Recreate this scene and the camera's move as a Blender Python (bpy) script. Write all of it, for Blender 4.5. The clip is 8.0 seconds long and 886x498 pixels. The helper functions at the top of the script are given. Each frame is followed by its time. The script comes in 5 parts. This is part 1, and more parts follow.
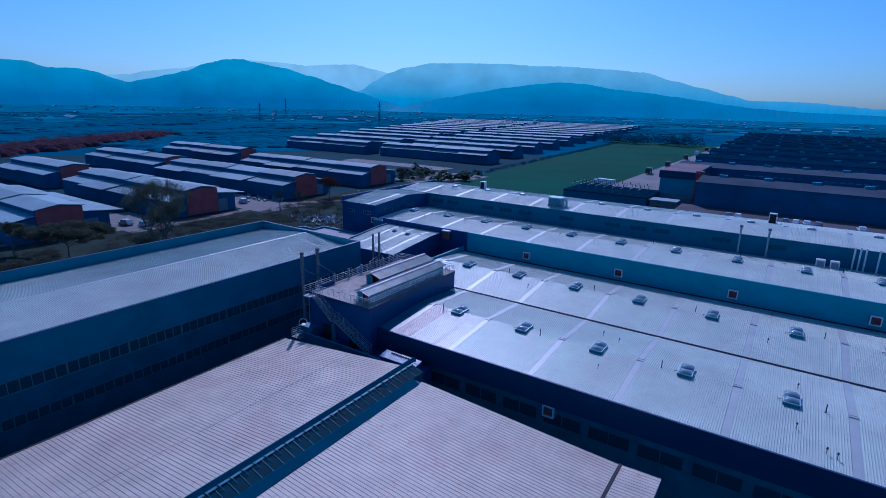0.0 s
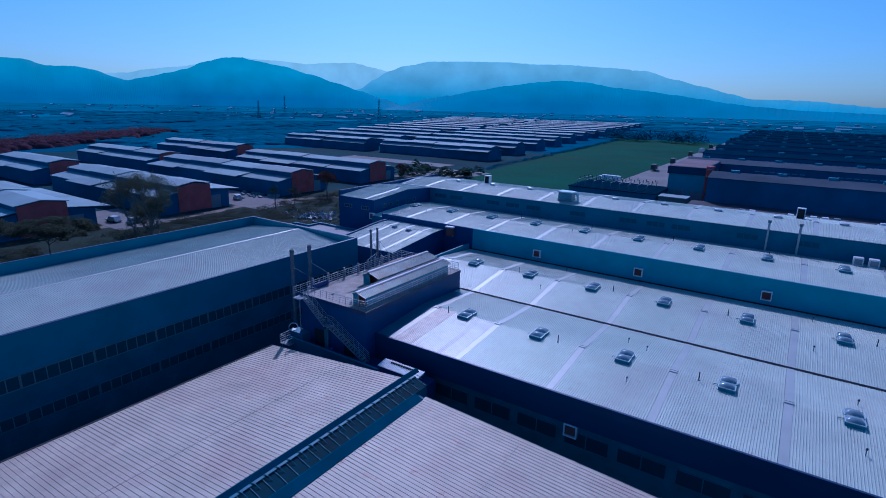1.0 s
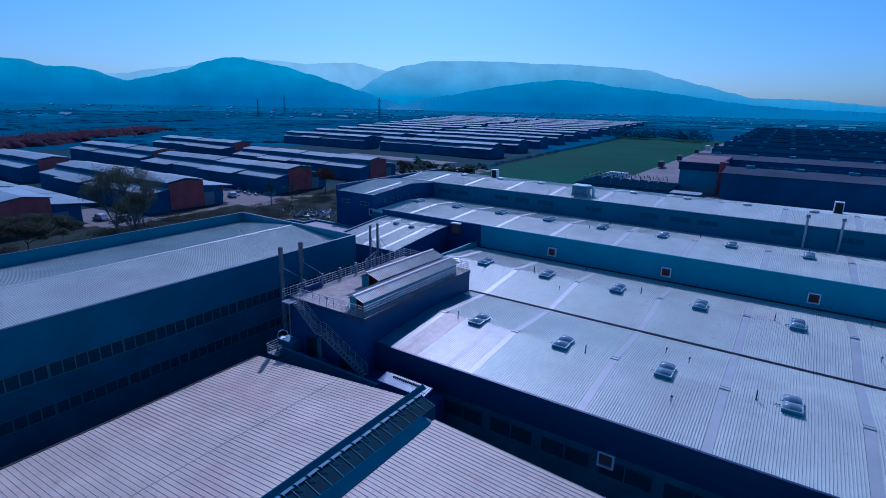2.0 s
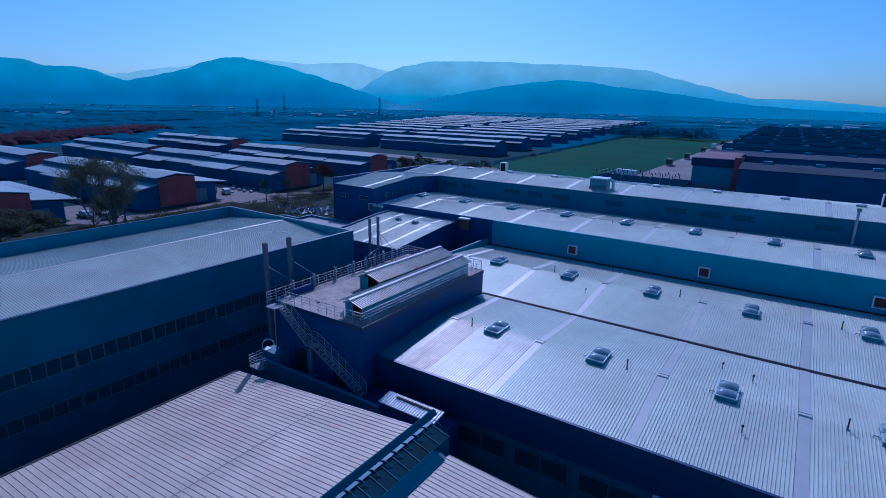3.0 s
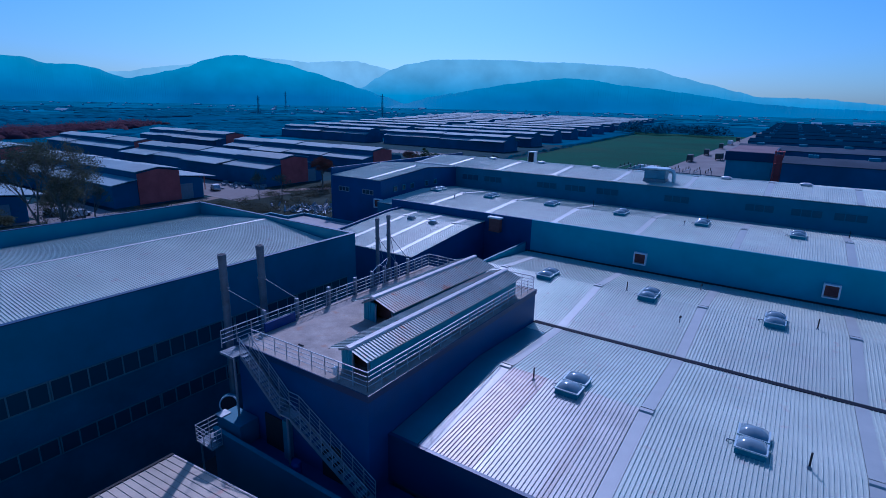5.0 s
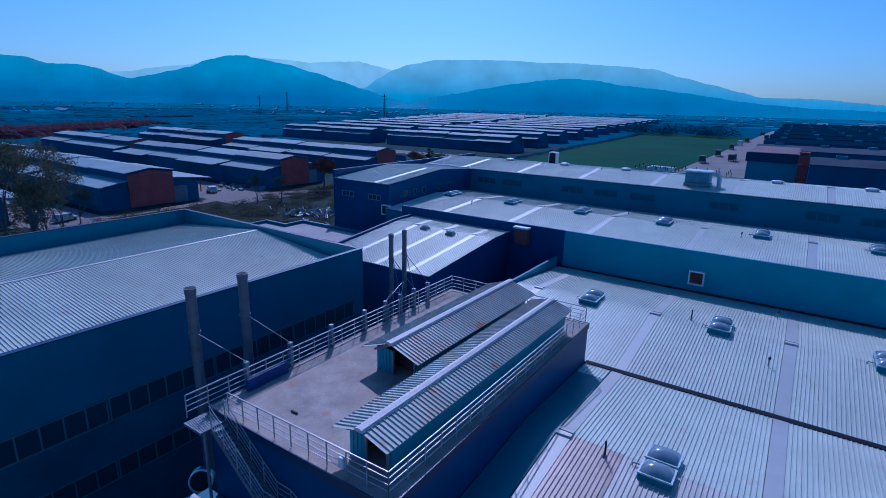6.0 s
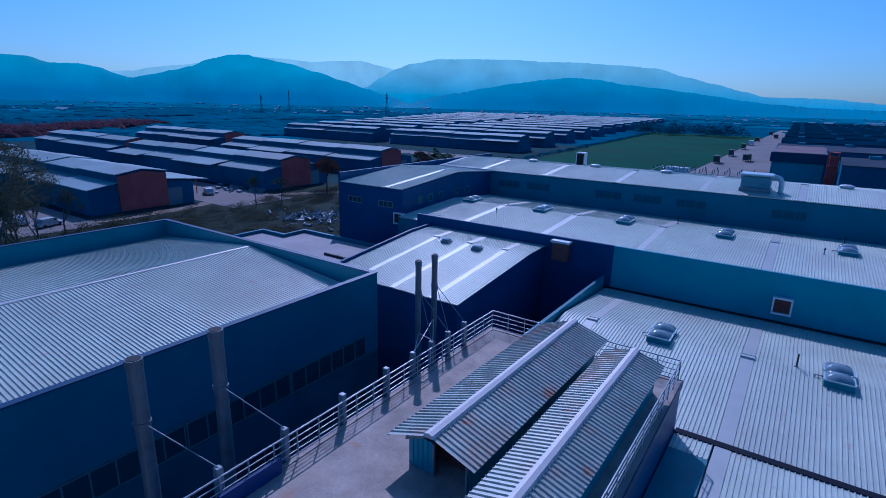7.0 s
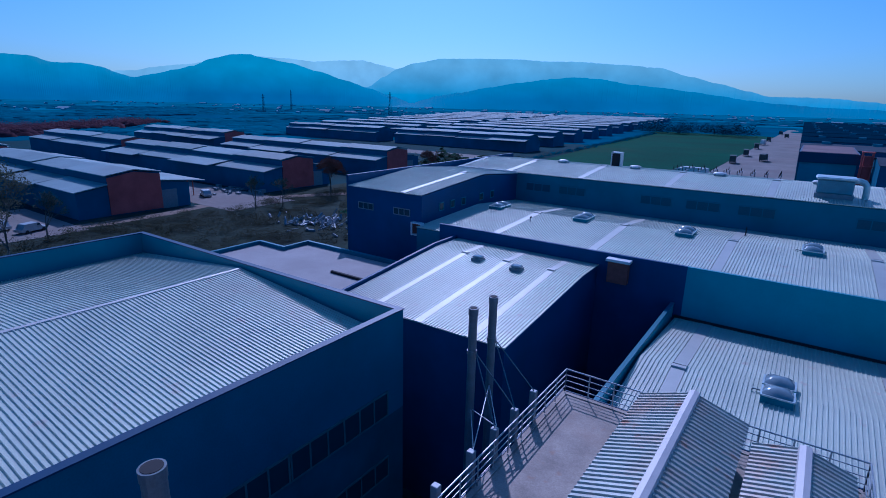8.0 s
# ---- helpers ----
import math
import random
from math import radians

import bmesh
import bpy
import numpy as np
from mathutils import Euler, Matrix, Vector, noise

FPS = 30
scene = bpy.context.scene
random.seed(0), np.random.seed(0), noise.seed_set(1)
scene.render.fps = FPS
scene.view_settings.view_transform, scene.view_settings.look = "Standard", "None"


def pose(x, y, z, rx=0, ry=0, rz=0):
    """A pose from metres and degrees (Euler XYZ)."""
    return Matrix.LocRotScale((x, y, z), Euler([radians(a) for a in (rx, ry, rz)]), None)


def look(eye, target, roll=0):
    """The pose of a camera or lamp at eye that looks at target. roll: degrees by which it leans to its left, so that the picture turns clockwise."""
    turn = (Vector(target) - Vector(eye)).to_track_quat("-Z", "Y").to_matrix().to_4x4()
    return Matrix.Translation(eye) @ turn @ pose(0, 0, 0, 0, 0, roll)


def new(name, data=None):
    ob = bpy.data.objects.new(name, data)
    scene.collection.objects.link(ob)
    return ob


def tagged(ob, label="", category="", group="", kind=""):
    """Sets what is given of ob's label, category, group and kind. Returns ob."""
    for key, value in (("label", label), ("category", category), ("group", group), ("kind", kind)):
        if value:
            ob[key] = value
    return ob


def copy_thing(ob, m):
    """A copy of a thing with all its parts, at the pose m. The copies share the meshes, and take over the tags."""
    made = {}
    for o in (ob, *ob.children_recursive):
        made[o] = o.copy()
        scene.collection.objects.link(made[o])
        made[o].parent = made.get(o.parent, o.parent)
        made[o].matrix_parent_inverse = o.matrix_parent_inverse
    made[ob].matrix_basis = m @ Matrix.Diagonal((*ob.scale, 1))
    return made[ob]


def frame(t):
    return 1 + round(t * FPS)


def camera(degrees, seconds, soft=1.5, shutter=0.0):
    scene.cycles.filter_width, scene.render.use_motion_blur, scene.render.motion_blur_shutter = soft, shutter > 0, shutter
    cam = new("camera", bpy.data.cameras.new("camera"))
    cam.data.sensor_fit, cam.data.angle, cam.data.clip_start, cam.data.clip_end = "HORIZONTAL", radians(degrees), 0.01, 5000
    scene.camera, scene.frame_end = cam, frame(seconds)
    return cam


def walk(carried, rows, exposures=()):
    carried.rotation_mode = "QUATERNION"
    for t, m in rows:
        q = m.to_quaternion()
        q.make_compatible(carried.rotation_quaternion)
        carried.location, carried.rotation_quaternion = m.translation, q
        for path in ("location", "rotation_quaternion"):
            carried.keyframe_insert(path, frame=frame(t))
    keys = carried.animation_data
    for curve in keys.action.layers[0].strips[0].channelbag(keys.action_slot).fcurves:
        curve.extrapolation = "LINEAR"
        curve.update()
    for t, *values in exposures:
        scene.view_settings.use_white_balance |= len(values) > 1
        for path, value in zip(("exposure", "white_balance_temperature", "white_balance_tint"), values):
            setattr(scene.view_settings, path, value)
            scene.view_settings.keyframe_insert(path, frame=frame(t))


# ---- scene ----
cam = camera(79.9, 8.0, soft=0.9)
PATH = [
    (0, (-2.863, 0.837, 36.343), (-3.932, 2.445, 35.819), 1.3),
    (0.5, (-4.84, 3.277, 35.372), (-5.908, 4.884, 34.845), 1.3),
    (1, (-6.921, 5.803, 34.354), (-7.988, 7.41, 33.826), 1.3),
    (1.5, (-9.115, 8.4, 33.339), (-10.183, 10.006, 32.81), 1.2),
    (3, (-16.355, 16.714, 29.697), (-17.425, 18.32, 29.171), 1.2),
    (3.5, (-18.96, 19.589, 28.686), (-20.031, 21.194, 28.159), 1.2),
    (4, (-21.593, 22.459, 27.68), (-22.666, 24.062, 27.151), 1.2),
    (4.5, (-24.339, 25.325, 26.902), (-25.413, 26.927, 26.372), 1.2),
    (6, (-33.014, 33.654, 25.635), (-34.094, 35.252, 25.107), 1.3),
    (6.5, (-36.075, 36.39, 25.328), (-37.158, 37.985, 24.799), 1.2),
    (7, (-39.227, 39.14, 24.994), (-40.312, 40.735, 24.464), 1.3),
    (7.5, (-42.354, 41.834, 24.642), (-43.443, 43.426, 24.112), 1.3),
    (8, (-45.51, 44.498, 24.244), (-46.601, 46.088, 23.713), 1.3),
]
walk(cam, [(t, look(eye, target, roll)) for t, eye, target, roll in PATH], [(0, -0.70, 3690, 6), (8, -0.70, 3690, 6)])

# ---- light ----
SUN_AZ, SUN_EL = -37.0, 42.5  # degrees from +Y towards +X, and up
world = bpy.data.worlds.new("world")
scene.world = world
world.use_nodes = True
wn = world.node_tree
wn.nodes.clear()
w_out = wn.nodes.new("ShaderNodeOutputWorld")
w_bg = wn.nodes.new("ShaderNodeBackground")
w_sky = wn.nodes.new("ShaderNodeTexSky")
w_sky.sky_type = "NISHITA"
w_sky.sun_disc = False
w_sky.sun_elevation = radians(SUN_EL)
w_sky.sun_rotation = radians(SUN_AZ)
w_sky.air_density, w_sky.dust_density, w_sky.ozone_density = 1.0, 1.2, 4.0
w_bg.inputs["Strength"].default_value = 0.102
wn.links.new(w_sky.outputs[0], w_bg.inputs["Color"])
wn.links.new(w_bg.outputs[0], w_out.inputs["Surface"])
sun = new("sun", bpy.data.lights.new("sun", "SUN"))
sun.data.energy, sun.data.angle, sun.data.color = 4.6, radians(0.6), (1.0, 0.655, 0.56)
ca, sa, ce, se = math.cos(radians(SUN_AZ)), math.sin(radians(SUN_AZ)), math.cos(radians(SUN_EL)), math.sin(radians(SUN_EL))
sun.matrix_world = look((sa * ce * 200, ca * ce * 200, se * 200), (0, 0, 0))

# ---- materials ----
def material(name, color, rough=0.6, metal=0.0, var=0.25, scale=0.6, stain=None, bump=0.0, fine=18.0, rnd=0.0, spec=0.5, speck=None, streak=None):
    """Base colour with large patches, fine grain, optional stain colour, and bump."""
    m = bpy.data.materials.new(name)
    m.use_nodes = True
    n, l = m.node_tree.nodes, m.node_tree.links
    b = n["Principled BSDF"]
    b.inputs["Metallic"].default_value = metal
    b.inputs["Specular IOR Level"].default_value = spec
    co = n.new("ShaderNodeTexCoord")
    big, small = n.new("ShaderNodeTexNoise"), n.new("ShaderNodeTexNoise")
    big.inputs["Scale"].default_value, big.inputs["Detail"].default_value, big.inputs["Roughness"].default_value = scale, 6, 0.62
    small.inputs["Scale"].default_value, small.inputs["Detail"].default_value = fine, 3
    l.new(co.outputs["Object"], big.inputs["Vector"])
    l.new(co.outputs["Object"], small.inputs["Vector"])
    ramp = n.new("ShaderNodeValToRGB")
    ramp.color_ramp.elements[0].position, ramp.color_ramp.elements[1].position = 0.3, 0.7
    lo = [c * (1 - var) for c in color]
    hi = [min(1, c * (1 + 0.5 * var)) for c in color]
    ramp.color_ramp.elements[0].color, ramp.color_ramp.elements[1].color = (*lo, 1), (*hi, 1)
    l.new(big.outputs["Fac"], ramp.inputs["Fac"])
    last = ramp.outputs["Color"]
    grain = n.new("ShaderNodeMix")
    grain.data_type, grain.blend_type = "RGBA", "MULTIPLY"
    grain.inputs["Factor"].default_value = min(1.0, var * 1.6)
    gr = n.new("ShaderNodeMapRange")
    gr.inputs["From Min"].default_value, gr.inputs["From Max"].default_value = 0.3, 0.7
    gr.inputs["To Min"].default_value, gr.inputs["To Max"].default_value = 0.7, 1.1
    l.new(small.outputs["Fac"], gr.inputs["Value"])
    l.new(last, grain.inputs["A"])
    l.new(gr.outputs["Result"], grain.inputs["B"])
    last = grain.outputs["Result"]
    if stain:
        st = n.new("ShaderNodeTexNoise")
        st.inputs["Scale"].default_value, st.inputs["Detail"].default_value, st.inputs["Roughness"].default_value = scale * 0.45, 8, 0.7
        if streak:
            mp = n.new("ShaderNodeMapping")
            mp.inputs["Scale"].default_value = streak
            l.new(co.outputs["Object"], mp.inputs["Vector"])
            l.new(mp.outputs["Vector"], st.inputs["Vector"])
        else:
            l.new(co.outputs["Object"], st.inputs["Vector"])
        sr = n.new("ShaderNodeMapRange")
        sr.inputs["From Min"].default_value, sr.inputs["From Max"].default_value = 0.52, 0.72
        sr.inputs["To Max"].default_value = 0.75
        l.new(st.outputs["Fac"], sr.inputs["Value"])
        mx = n.new("ShaderNodeMix")
        mx.data_type = "RGBA"
        l.new(sr.outputs["Result"], mx.inputs["Factor"])
        l.new(last, mx.inputs["A"])
        mx.inputs["B"].default_value = (*stain, 1)
        last = mx.outputs["Result"]
    if speck:
        sp = n.new("ShaderNodeTexNoise")
        sp.inputs["Scale"].default_value, sp.inputs["Detail"].default_value = 1.3, 5
        l.new(co.outputs["Object"], sp.inputs["Vector"])
        pr = n.new("ShaderNodeMapRange")
        pr.inputs["From Min"].default_value, pr.inputs["From Max"].default_value = 0.63, 0.72
        pr.inputs["To Max"].default_value = 0.7
        l.new(sp.outputs["Fac"], pr.inputs["Value"])
        ms = n.new("ShaderNodeMix")
        ms.data_type = "RGBA"
        l.new(pr.outputs["Result"], ms.inputs["Factor"])
        l.new(last, ms.inputs["A"])
        ms.inputs["B"].default_value = (*speck, 1)
        last = ms.outputs["Result"]
    if rnd:
        oi = n.new("ShaderNodeObjectInfo")
        rr = n.new("ShaderNodeMapRange")
        rr.inputs["To Min"].default_value, rr.inputs["To Max"].default_value = 1 - rnd, 1 + rnd * 0.4
        l.new(oi.outputs["Random"], rr.inputs["Value"])
        mr = n.new("ShaderNodeMix")
        mr.data_type, mr.blend_type = "RGBA", "MULTIPLY"
        mr.inputs["Factor"].default_value = 1
        l.new(last, mr.inputs["A"])
        l.new(rr.outputs["Result"], mr.inputs["B"])
        last = mr.outputs["Result"]
    l.new(last, b.inputs["Base Color"])
    ro = n.new("ShaderNodeMapRange")
    ro.inputs["To Min"].default_value, ro.inputs["To Max"].default_value = max(0.05, rough - 0.1), min(1, rough + 0.12)
    l.new(big.outputs["Fac"], ro.inputs["Value"])
    l.new(ro.outputs["Result"], b.inputs["Roughness"])
    if bump:
        bu = n.new("ShaderNodeBump")
        bu.inputs["Strength"].default_value, bu.inputs["Distance"].default_value = 0.6, bump
        l.new(small.outputs["Fac"], bu.inputs["Height"])
        l.new(bu.outputs["Normal"], b.inputs["Normal"])
    return m


def glass_material(name, color, rough=0.08, spec=0.5, coat=0.3):
    m = bpy.data.materials.new(name)
    m.use_nodes = True
    b = m.node_tree.nodes["Principled BSDF"]
    b.inputs["Base Color"].default_value = (*color, 1)
    b.inputs["Roughness"].default_value = rough
    b.inputs["IOR"].default_value = 1.5
    b.inputs["Coat Weight"].default_value = coat
    b.inputs["Specular IOR Level"].default_value = spec
    return m


M_ROOF = material("roof_sheet_grey", (0.54, 0.59, 0.505), 0.5, 0.06, 0.16, 0.25, stain=(0.45, 0.44, 0.40), rnd=0.06, speck=(0.46, 0.40, 0.35))
M_ROOF.node_tree.nodes["Principled BSDF"].inputs["Coat Weight"].default_value = 0.2
M_ROOF.node_tree.nodes["Principled BSDF"].inputs["Coat Roughness"].default_value = 0.40
M_ROOF_RUST = material("roof_sheet_rusty", (0.47, 0.50, 0.45), 0.45, 0.15, 0.22, 0.5, stain=(0.46, 0.25, 0.15), rnd=0.05, speck=(0.40, 0.15, 0.07))
M_ROOF_OLD = material("roof_sheet_weathered", (0.55, 0.475, 0.37), 0.6, 0.05, 0.25, 0.3, stain=(0.41, 0.285, 0.24), rnd=0.05, speck=(0.44, 0.26, 0.20))
M_ROOF_STREAK = material("roof_sheet_streaked", (0.44, 0.35, 0.30), 0.45, 0.06, 0.3, 1.1, stain=(0.07, 0.05, 0.05), streak=(3.2, 0.16, 0.16))
# pinkish tint and stronger coat imitate sun glare on one bay
M_ROOF_GLARE = material("roof_sheet_glare", (0.53, 0.51, 0.455), 0.45, 0.06, 0.2, 0.6, stain=(0.22, 0.16, 0.15), streak=(4.0, 0.25, 0.25))
for sheet, weight in ((M_ROOF_STREAK, 0.28), (M_ROOF_GLARE, 0.3)):
    sheet.node_tree.nodes["Principled BSDF"].inputs["Coat Weight"].default_value = weight
    sheet.node_tree.nodes["Principled BSDF"].inputs["Coat Roughness"].default_value = 0.38
M_STRIP = material("translucent_strip", (0.42, 0.435, 0.40), 0.5, 0.0, 0.12, 0.5, spec=0.5)
M_STRIP.node_tree.nodes["Principled BSDF"].inputs["Coat Weight"].default_value = 0.42
M_STRIP.node_tree.nodes["Principled BSDF"].inputs["Coat Roughness"].default_value = 0.47
M_STRIP.node_tree.nodes["Principled BSDF"].inputs["Coat IOR"].default_value = 1.8
M_FLUE = material("dark_flue_steel", (0.15, 0.18, 0.21), 0.5, 0.3, 0.3, 1.5)
M_RIDGE = material("ridge_flashing", (0.58, 0.55, 0.53), 0.5, 0.1, 0.12, 0.6)
M_NAVY = material("navy_cladding", (0.022, 0.072, 0.19), 0.5, 0.05, 0.2, 0.35, spec=0.3)
M_BAND = material("dark_blue_fascia", (0.013, 0.042, 0.11), 0.45, 0.1, 0.15, 0.4)
M_TEAL = material("blue_grey_cladding", (0.105, 0.315, 0.395), 0.5, 0.15, 0.15, 0.3)
M_TEALDARK = material("slate_cladding", (0.046, 0.165, 0.245), 0.5, 0.05, 0.2, 0.3, spec=0.3)
# roof sheet recoloured dark blue for the strip lying in shadow
M_SHADEROOF = material("shaded_roof_sheet", (0.065, 0.17, 0.21), 0.5, 0.1, 0.2, 0.4)
# teal made very dark so the monitor sheets look shaded
M_FASCIA = material("shaded_teal_sheet", (0.008, 0.072, 0.12), 0.85, 0.0, 0.25, 0.4, spec=0.05)
# near-black rough pane with hardly any reflection
M_DULLPANE = material("dull_dark_pane", (0.010, 0.042, 0.062), 0.75, 0.0, 0.4, 0.8, spec=0.08)
M_ANNEX = material("annex_roof_felt", (0.36, 0.34, 0.34), 0.8, 0.0, 0.25, 0.2, stain=(0.26, 0.24, 0.24))
M_LAP = material("dirty_lap_joint", (0.47, 0.40, 0.34), 0.8, 0, 0.4, 1.5)
# darker copy of the cladding, for shade on inner parapet faces
M_PARAPET = material("shaded_blue_parapet", (0.06, 0.20, 0.28), 0.5, 0.1, 0.15, 0.3)
M_WALLLOW = material("darker_lower_wall", (0.045, 0.125, 0.18), 0.6, 0.0, 0.3, 0.4, spec=0.25)
M_WALLA = material("grey_blue_wall", (0.06, 0.15, 0.20), 0.7, 0.0, 0.3, 0.5)
M_GLASSDARK = glass_material("dark_window_glass", (0.02, 0.055, 0.08), 0.2, 0.25, 0.0)
M_GLASSBLUE = glass_material("dusty_blue_glass", (0.026, 0.085, 0.135), 0.3, 0.25, 0.0)
M_DOME = glass_material("acrylic_dome", (0.24, 0.30, 0.33), 0.14)
M_FRAME = material("pale_dome_frame", (0.52, 0.62, 0.64), 0.4, 0.3, 0.15, 2.0)
M_CURB = material("blue_grey_curb", (0.085, 0.24, 0.30), 0.5, 0.2, 0.2, 2.0)
M_STEEL = material("galvanised_steel", (0.42, 0.45, 0.47), 0.45, 0.4, 0.2, 2.0)
M_STEELP = material("grey_painted_steel", (0.24, 0.27, 0.30), 0.5, 0.2, 0.2, 2.0)
M_WHITE = material("white_painted_metal", (0.75, 0.75, 0.75), 0.45, 0.1, 0.12, 1.5)
M_LOUVRE = material("brown_louvre", (0.20, 0.085, 0.07), 0.6, 0.0, 0.3, 3.0)
M_CONC = material("terrace_concrete", (0.42, 0.365, 0.315), 0.85, 0.0, 0.36, 0.7, stain=(0.34, 0.26, 0.205), bump=0.01, speck=(0.36, 0.22, 0.15))
# soil colour shifted towards blue in place of distance haze
M_GROUND = material("rough_ground", (0.020, 0.060, 0.075), 0.95, 0.0, 0.4, 0.03, stain=(0.03, 0.05, 0.03), fine=0.4, spec=0.05)
# distance haze is mixed into the base colour of these fields
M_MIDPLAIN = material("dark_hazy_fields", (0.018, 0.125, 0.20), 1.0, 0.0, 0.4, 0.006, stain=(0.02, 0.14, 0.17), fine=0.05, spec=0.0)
M_YARD = material("yard_concrete", (0.255, 0.24, 0.23), 0.9, 0.0, 0.25, 0.06, stain=(0.21, 0.17, 0.165), fine=1.0, spec=0.1)
M_ASPH = material("dark_yard_asphalt", (0.05, 0.05, 0.055), 0.9, 0.0, 0.3, 0.1)
M_FIELD = material("grass_field", (0.016, 0.085, 0.045), 0.95, 0.0, 0.35, 0.015, stain=(0.042, 0.064, 0.03), fine=0.5, spec=0.05)
M_TRACK = material("dirt_track", (0.22, 0.17, 0.14), 0.95, 0.0, 0.3, 0.1)
M_BRICK = material("red_brick", (0.45, 0.13, 0.12), 0.85, 0.0, 0.25, 0.3, spec=0.2)
M_WHROOF = material("fibre_cement_roof", (0.31, 0.40, 0.42), 0.75, 0.0, 0.25, 0.06, stain=(0.31, 0.29, 0.28), rnd=0.2, spec=0.3)
# wall blue lightened to carry the distance haze
M_WHWALL = material("hazy_blue_shed_wall", (0.022, 0.135, 0.235), 0.8, 0.0, 0.25, 0.1, spec=0.2)
M_BLUE = material("blue_tarpaulin", (0.015, 0.045, 0.20), 0.5, 0.0, 0.2, 2.0)
M_GUTTER = material("near_black_gutter", (0.006, 0.010, 0.022), 0.8, 0.0, 0.2, 1.0, spec=0.2)
M_DARK = material("black_gap", (0.02, 0.02, 0.024), 0.8, 0.0, 0.2, 1.0)
# darker blue copy of the shed roof, for haze over farther rows
M_G3ROOF = material("hazed_shed_roof", (0.012, 0.034, 0.064), 1.0, 0.0, 0.25, 0.08, rnd=0.1, spec=0.0)
# town roofs and masts have their haze painted into the base colour
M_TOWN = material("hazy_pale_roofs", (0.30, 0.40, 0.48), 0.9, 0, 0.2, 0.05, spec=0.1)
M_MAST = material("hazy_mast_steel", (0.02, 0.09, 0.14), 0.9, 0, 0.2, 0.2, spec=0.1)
M_TREELEAF = material("olive_buds", (0.09, 0.105, 0.072), 0.9, 0.0, 0.4, 0.5, spec=0.1)
M_BARK = material("bark", (0.15, 0.145, 0.125), 0.9, 0.0, 0.3, 3.0)
M_SCRUB = material("dry_scrub", (0.075, 0.085, 0.058), 0.9, 0.0, 0.45, 0.12, stain=(0.055, 0.075, 0.045), spec=0.1)
M_LEAF = material("spring_leaves", (0.045, 0.082, 0.06), 0.9, 0.0, 0.4, 0.5, rnd=0.2, spec=0.1)
# woodland colour with blue haze painted into it
M_WOOD = material("haze_blue_woodland", (0.018, 0.14, 0.205), 0.95, 0.0, 0.35, 0.02, fine=0.2, spec=0.0)
M_WASTE = material("waste_ground_soil", (0.040, 0.056, 0.046), 0.95, 0.0, 0.45, 0.05, stain=(0.040, 0.068, 0.036), fine=0.8, spec=0.05)
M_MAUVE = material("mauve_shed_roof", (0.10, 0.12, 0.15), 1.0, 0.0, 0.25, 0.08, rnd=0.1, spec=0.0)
M_YARDDARK = material("worn_yard_asphalt", (0.115, 0.105, 0.115), 0.9, 0.0, 0.3, 0.08, stain=(0.07, 0.07, 0.075), spec=0.1)
# reddish twigs with some haze blue painted into their colour
M_REDWOOD = material("reddish_bare_woodland", (0.15, 0.088, 0.115), 0.95, 0.0, 0.35, 0.05, fine=0.3, spec=0.0)

def let_light_through(m, share=0.5):
    """Thin leaves: part of the light passes from behind."""
    n, l = m.node_tree.nodes, m.node_tree.links
    b, out = n["Principled BSDF"], n["Material Output"]
    t, mx = n.new("ShaderNodeBsdfTranslucent"), n.new("ShaderNodeMixShader")
    l.new(b.inputs["Base Color"].links[0].from_socket, t.inputs["Color"])
    mx.inputs[0].default_value = share
    l.new(b.outputs[0], mx.inputs[1])
    l.new(t.outputs[0], mx.inputs[2])
    l.new(mx.outputs[0], out.inputs["Surface"])


for leafy in (M_TREELEAF, M_LEAF, M_REDWOOD, M_SCRUB):
    let_light_through(leafy)

# ---- mesh helpers ----
def box(bm, x0, x1, y0, y1, z0, z1, bevel=0.0):
    vs = [bm.verts.new((x, y, z)) for z in (z0, z1) for y in (y0, y1) for x in (x0, x1)]
    fs = [(0, 2, 3, 1), (4, 5, 7, 6), (0, 1, 5, 4), (2, 6, 7, 3), (0, 4, 6, 2), (1, 3, 7, 5)]
    made = [bm.faces.new([vs[i] for i in f]) for f in fs]
    if bevel:
        es = list({e for f in made for e in f.edges})
        bmesh.ops.bevel(bm, geom=es, offset=bevel, segments=1, affect="EDGES")
    return made


def prism(bm, ring, a, b, axis):
    """A ring of (u, v) drawn out from a to b along 'x' or 'y'; v is the height."""
    def at(u, v, w):
        return (w, u, v) if axis == "x" else (u, w, v)
    r0 = [bm.verts.new(at(u, v, a)) for u, v in ring]
    r1 = [bm.verts.new(at(u, v, b)) for u, v in ring]
    k = len(ring)
    for i in range(k):
        bm.faces.new((r0[i], r0[(i + 1) % k], r1[(i + 1) % k], r1[i]))
    bm.faces.new(r0[::-1])
    bm.faces.new(r1)


def tube(bm, p0, p1, r, n=8, r2=None):
    p0, p1 = Vector(p0), Vector(p1)
    d = p1 - p0
    q = d.to_track_quat("Z", "Y")
    ra, rb = [], []
    for i in range(n):
        c, s = math.cos(2 * math.pi * i / n), math.sin(2 * math.pi * i / n)
        ra.append(bm.verts.new(p0 + q @ Vector((c * r, s * r, 0))))
        rb.append(bm.verts.new(p1 + q @ Vector((c * (r2 or r), s * (r2 or r), 0))))
    for i in range(n):
        bm.faces.new((ra[i], ra[(i + 1) % n], rb[(i + 1) % n], rb[i]))
    bm.faces.new(ra[::-1])
    bm.faces.new(rb)


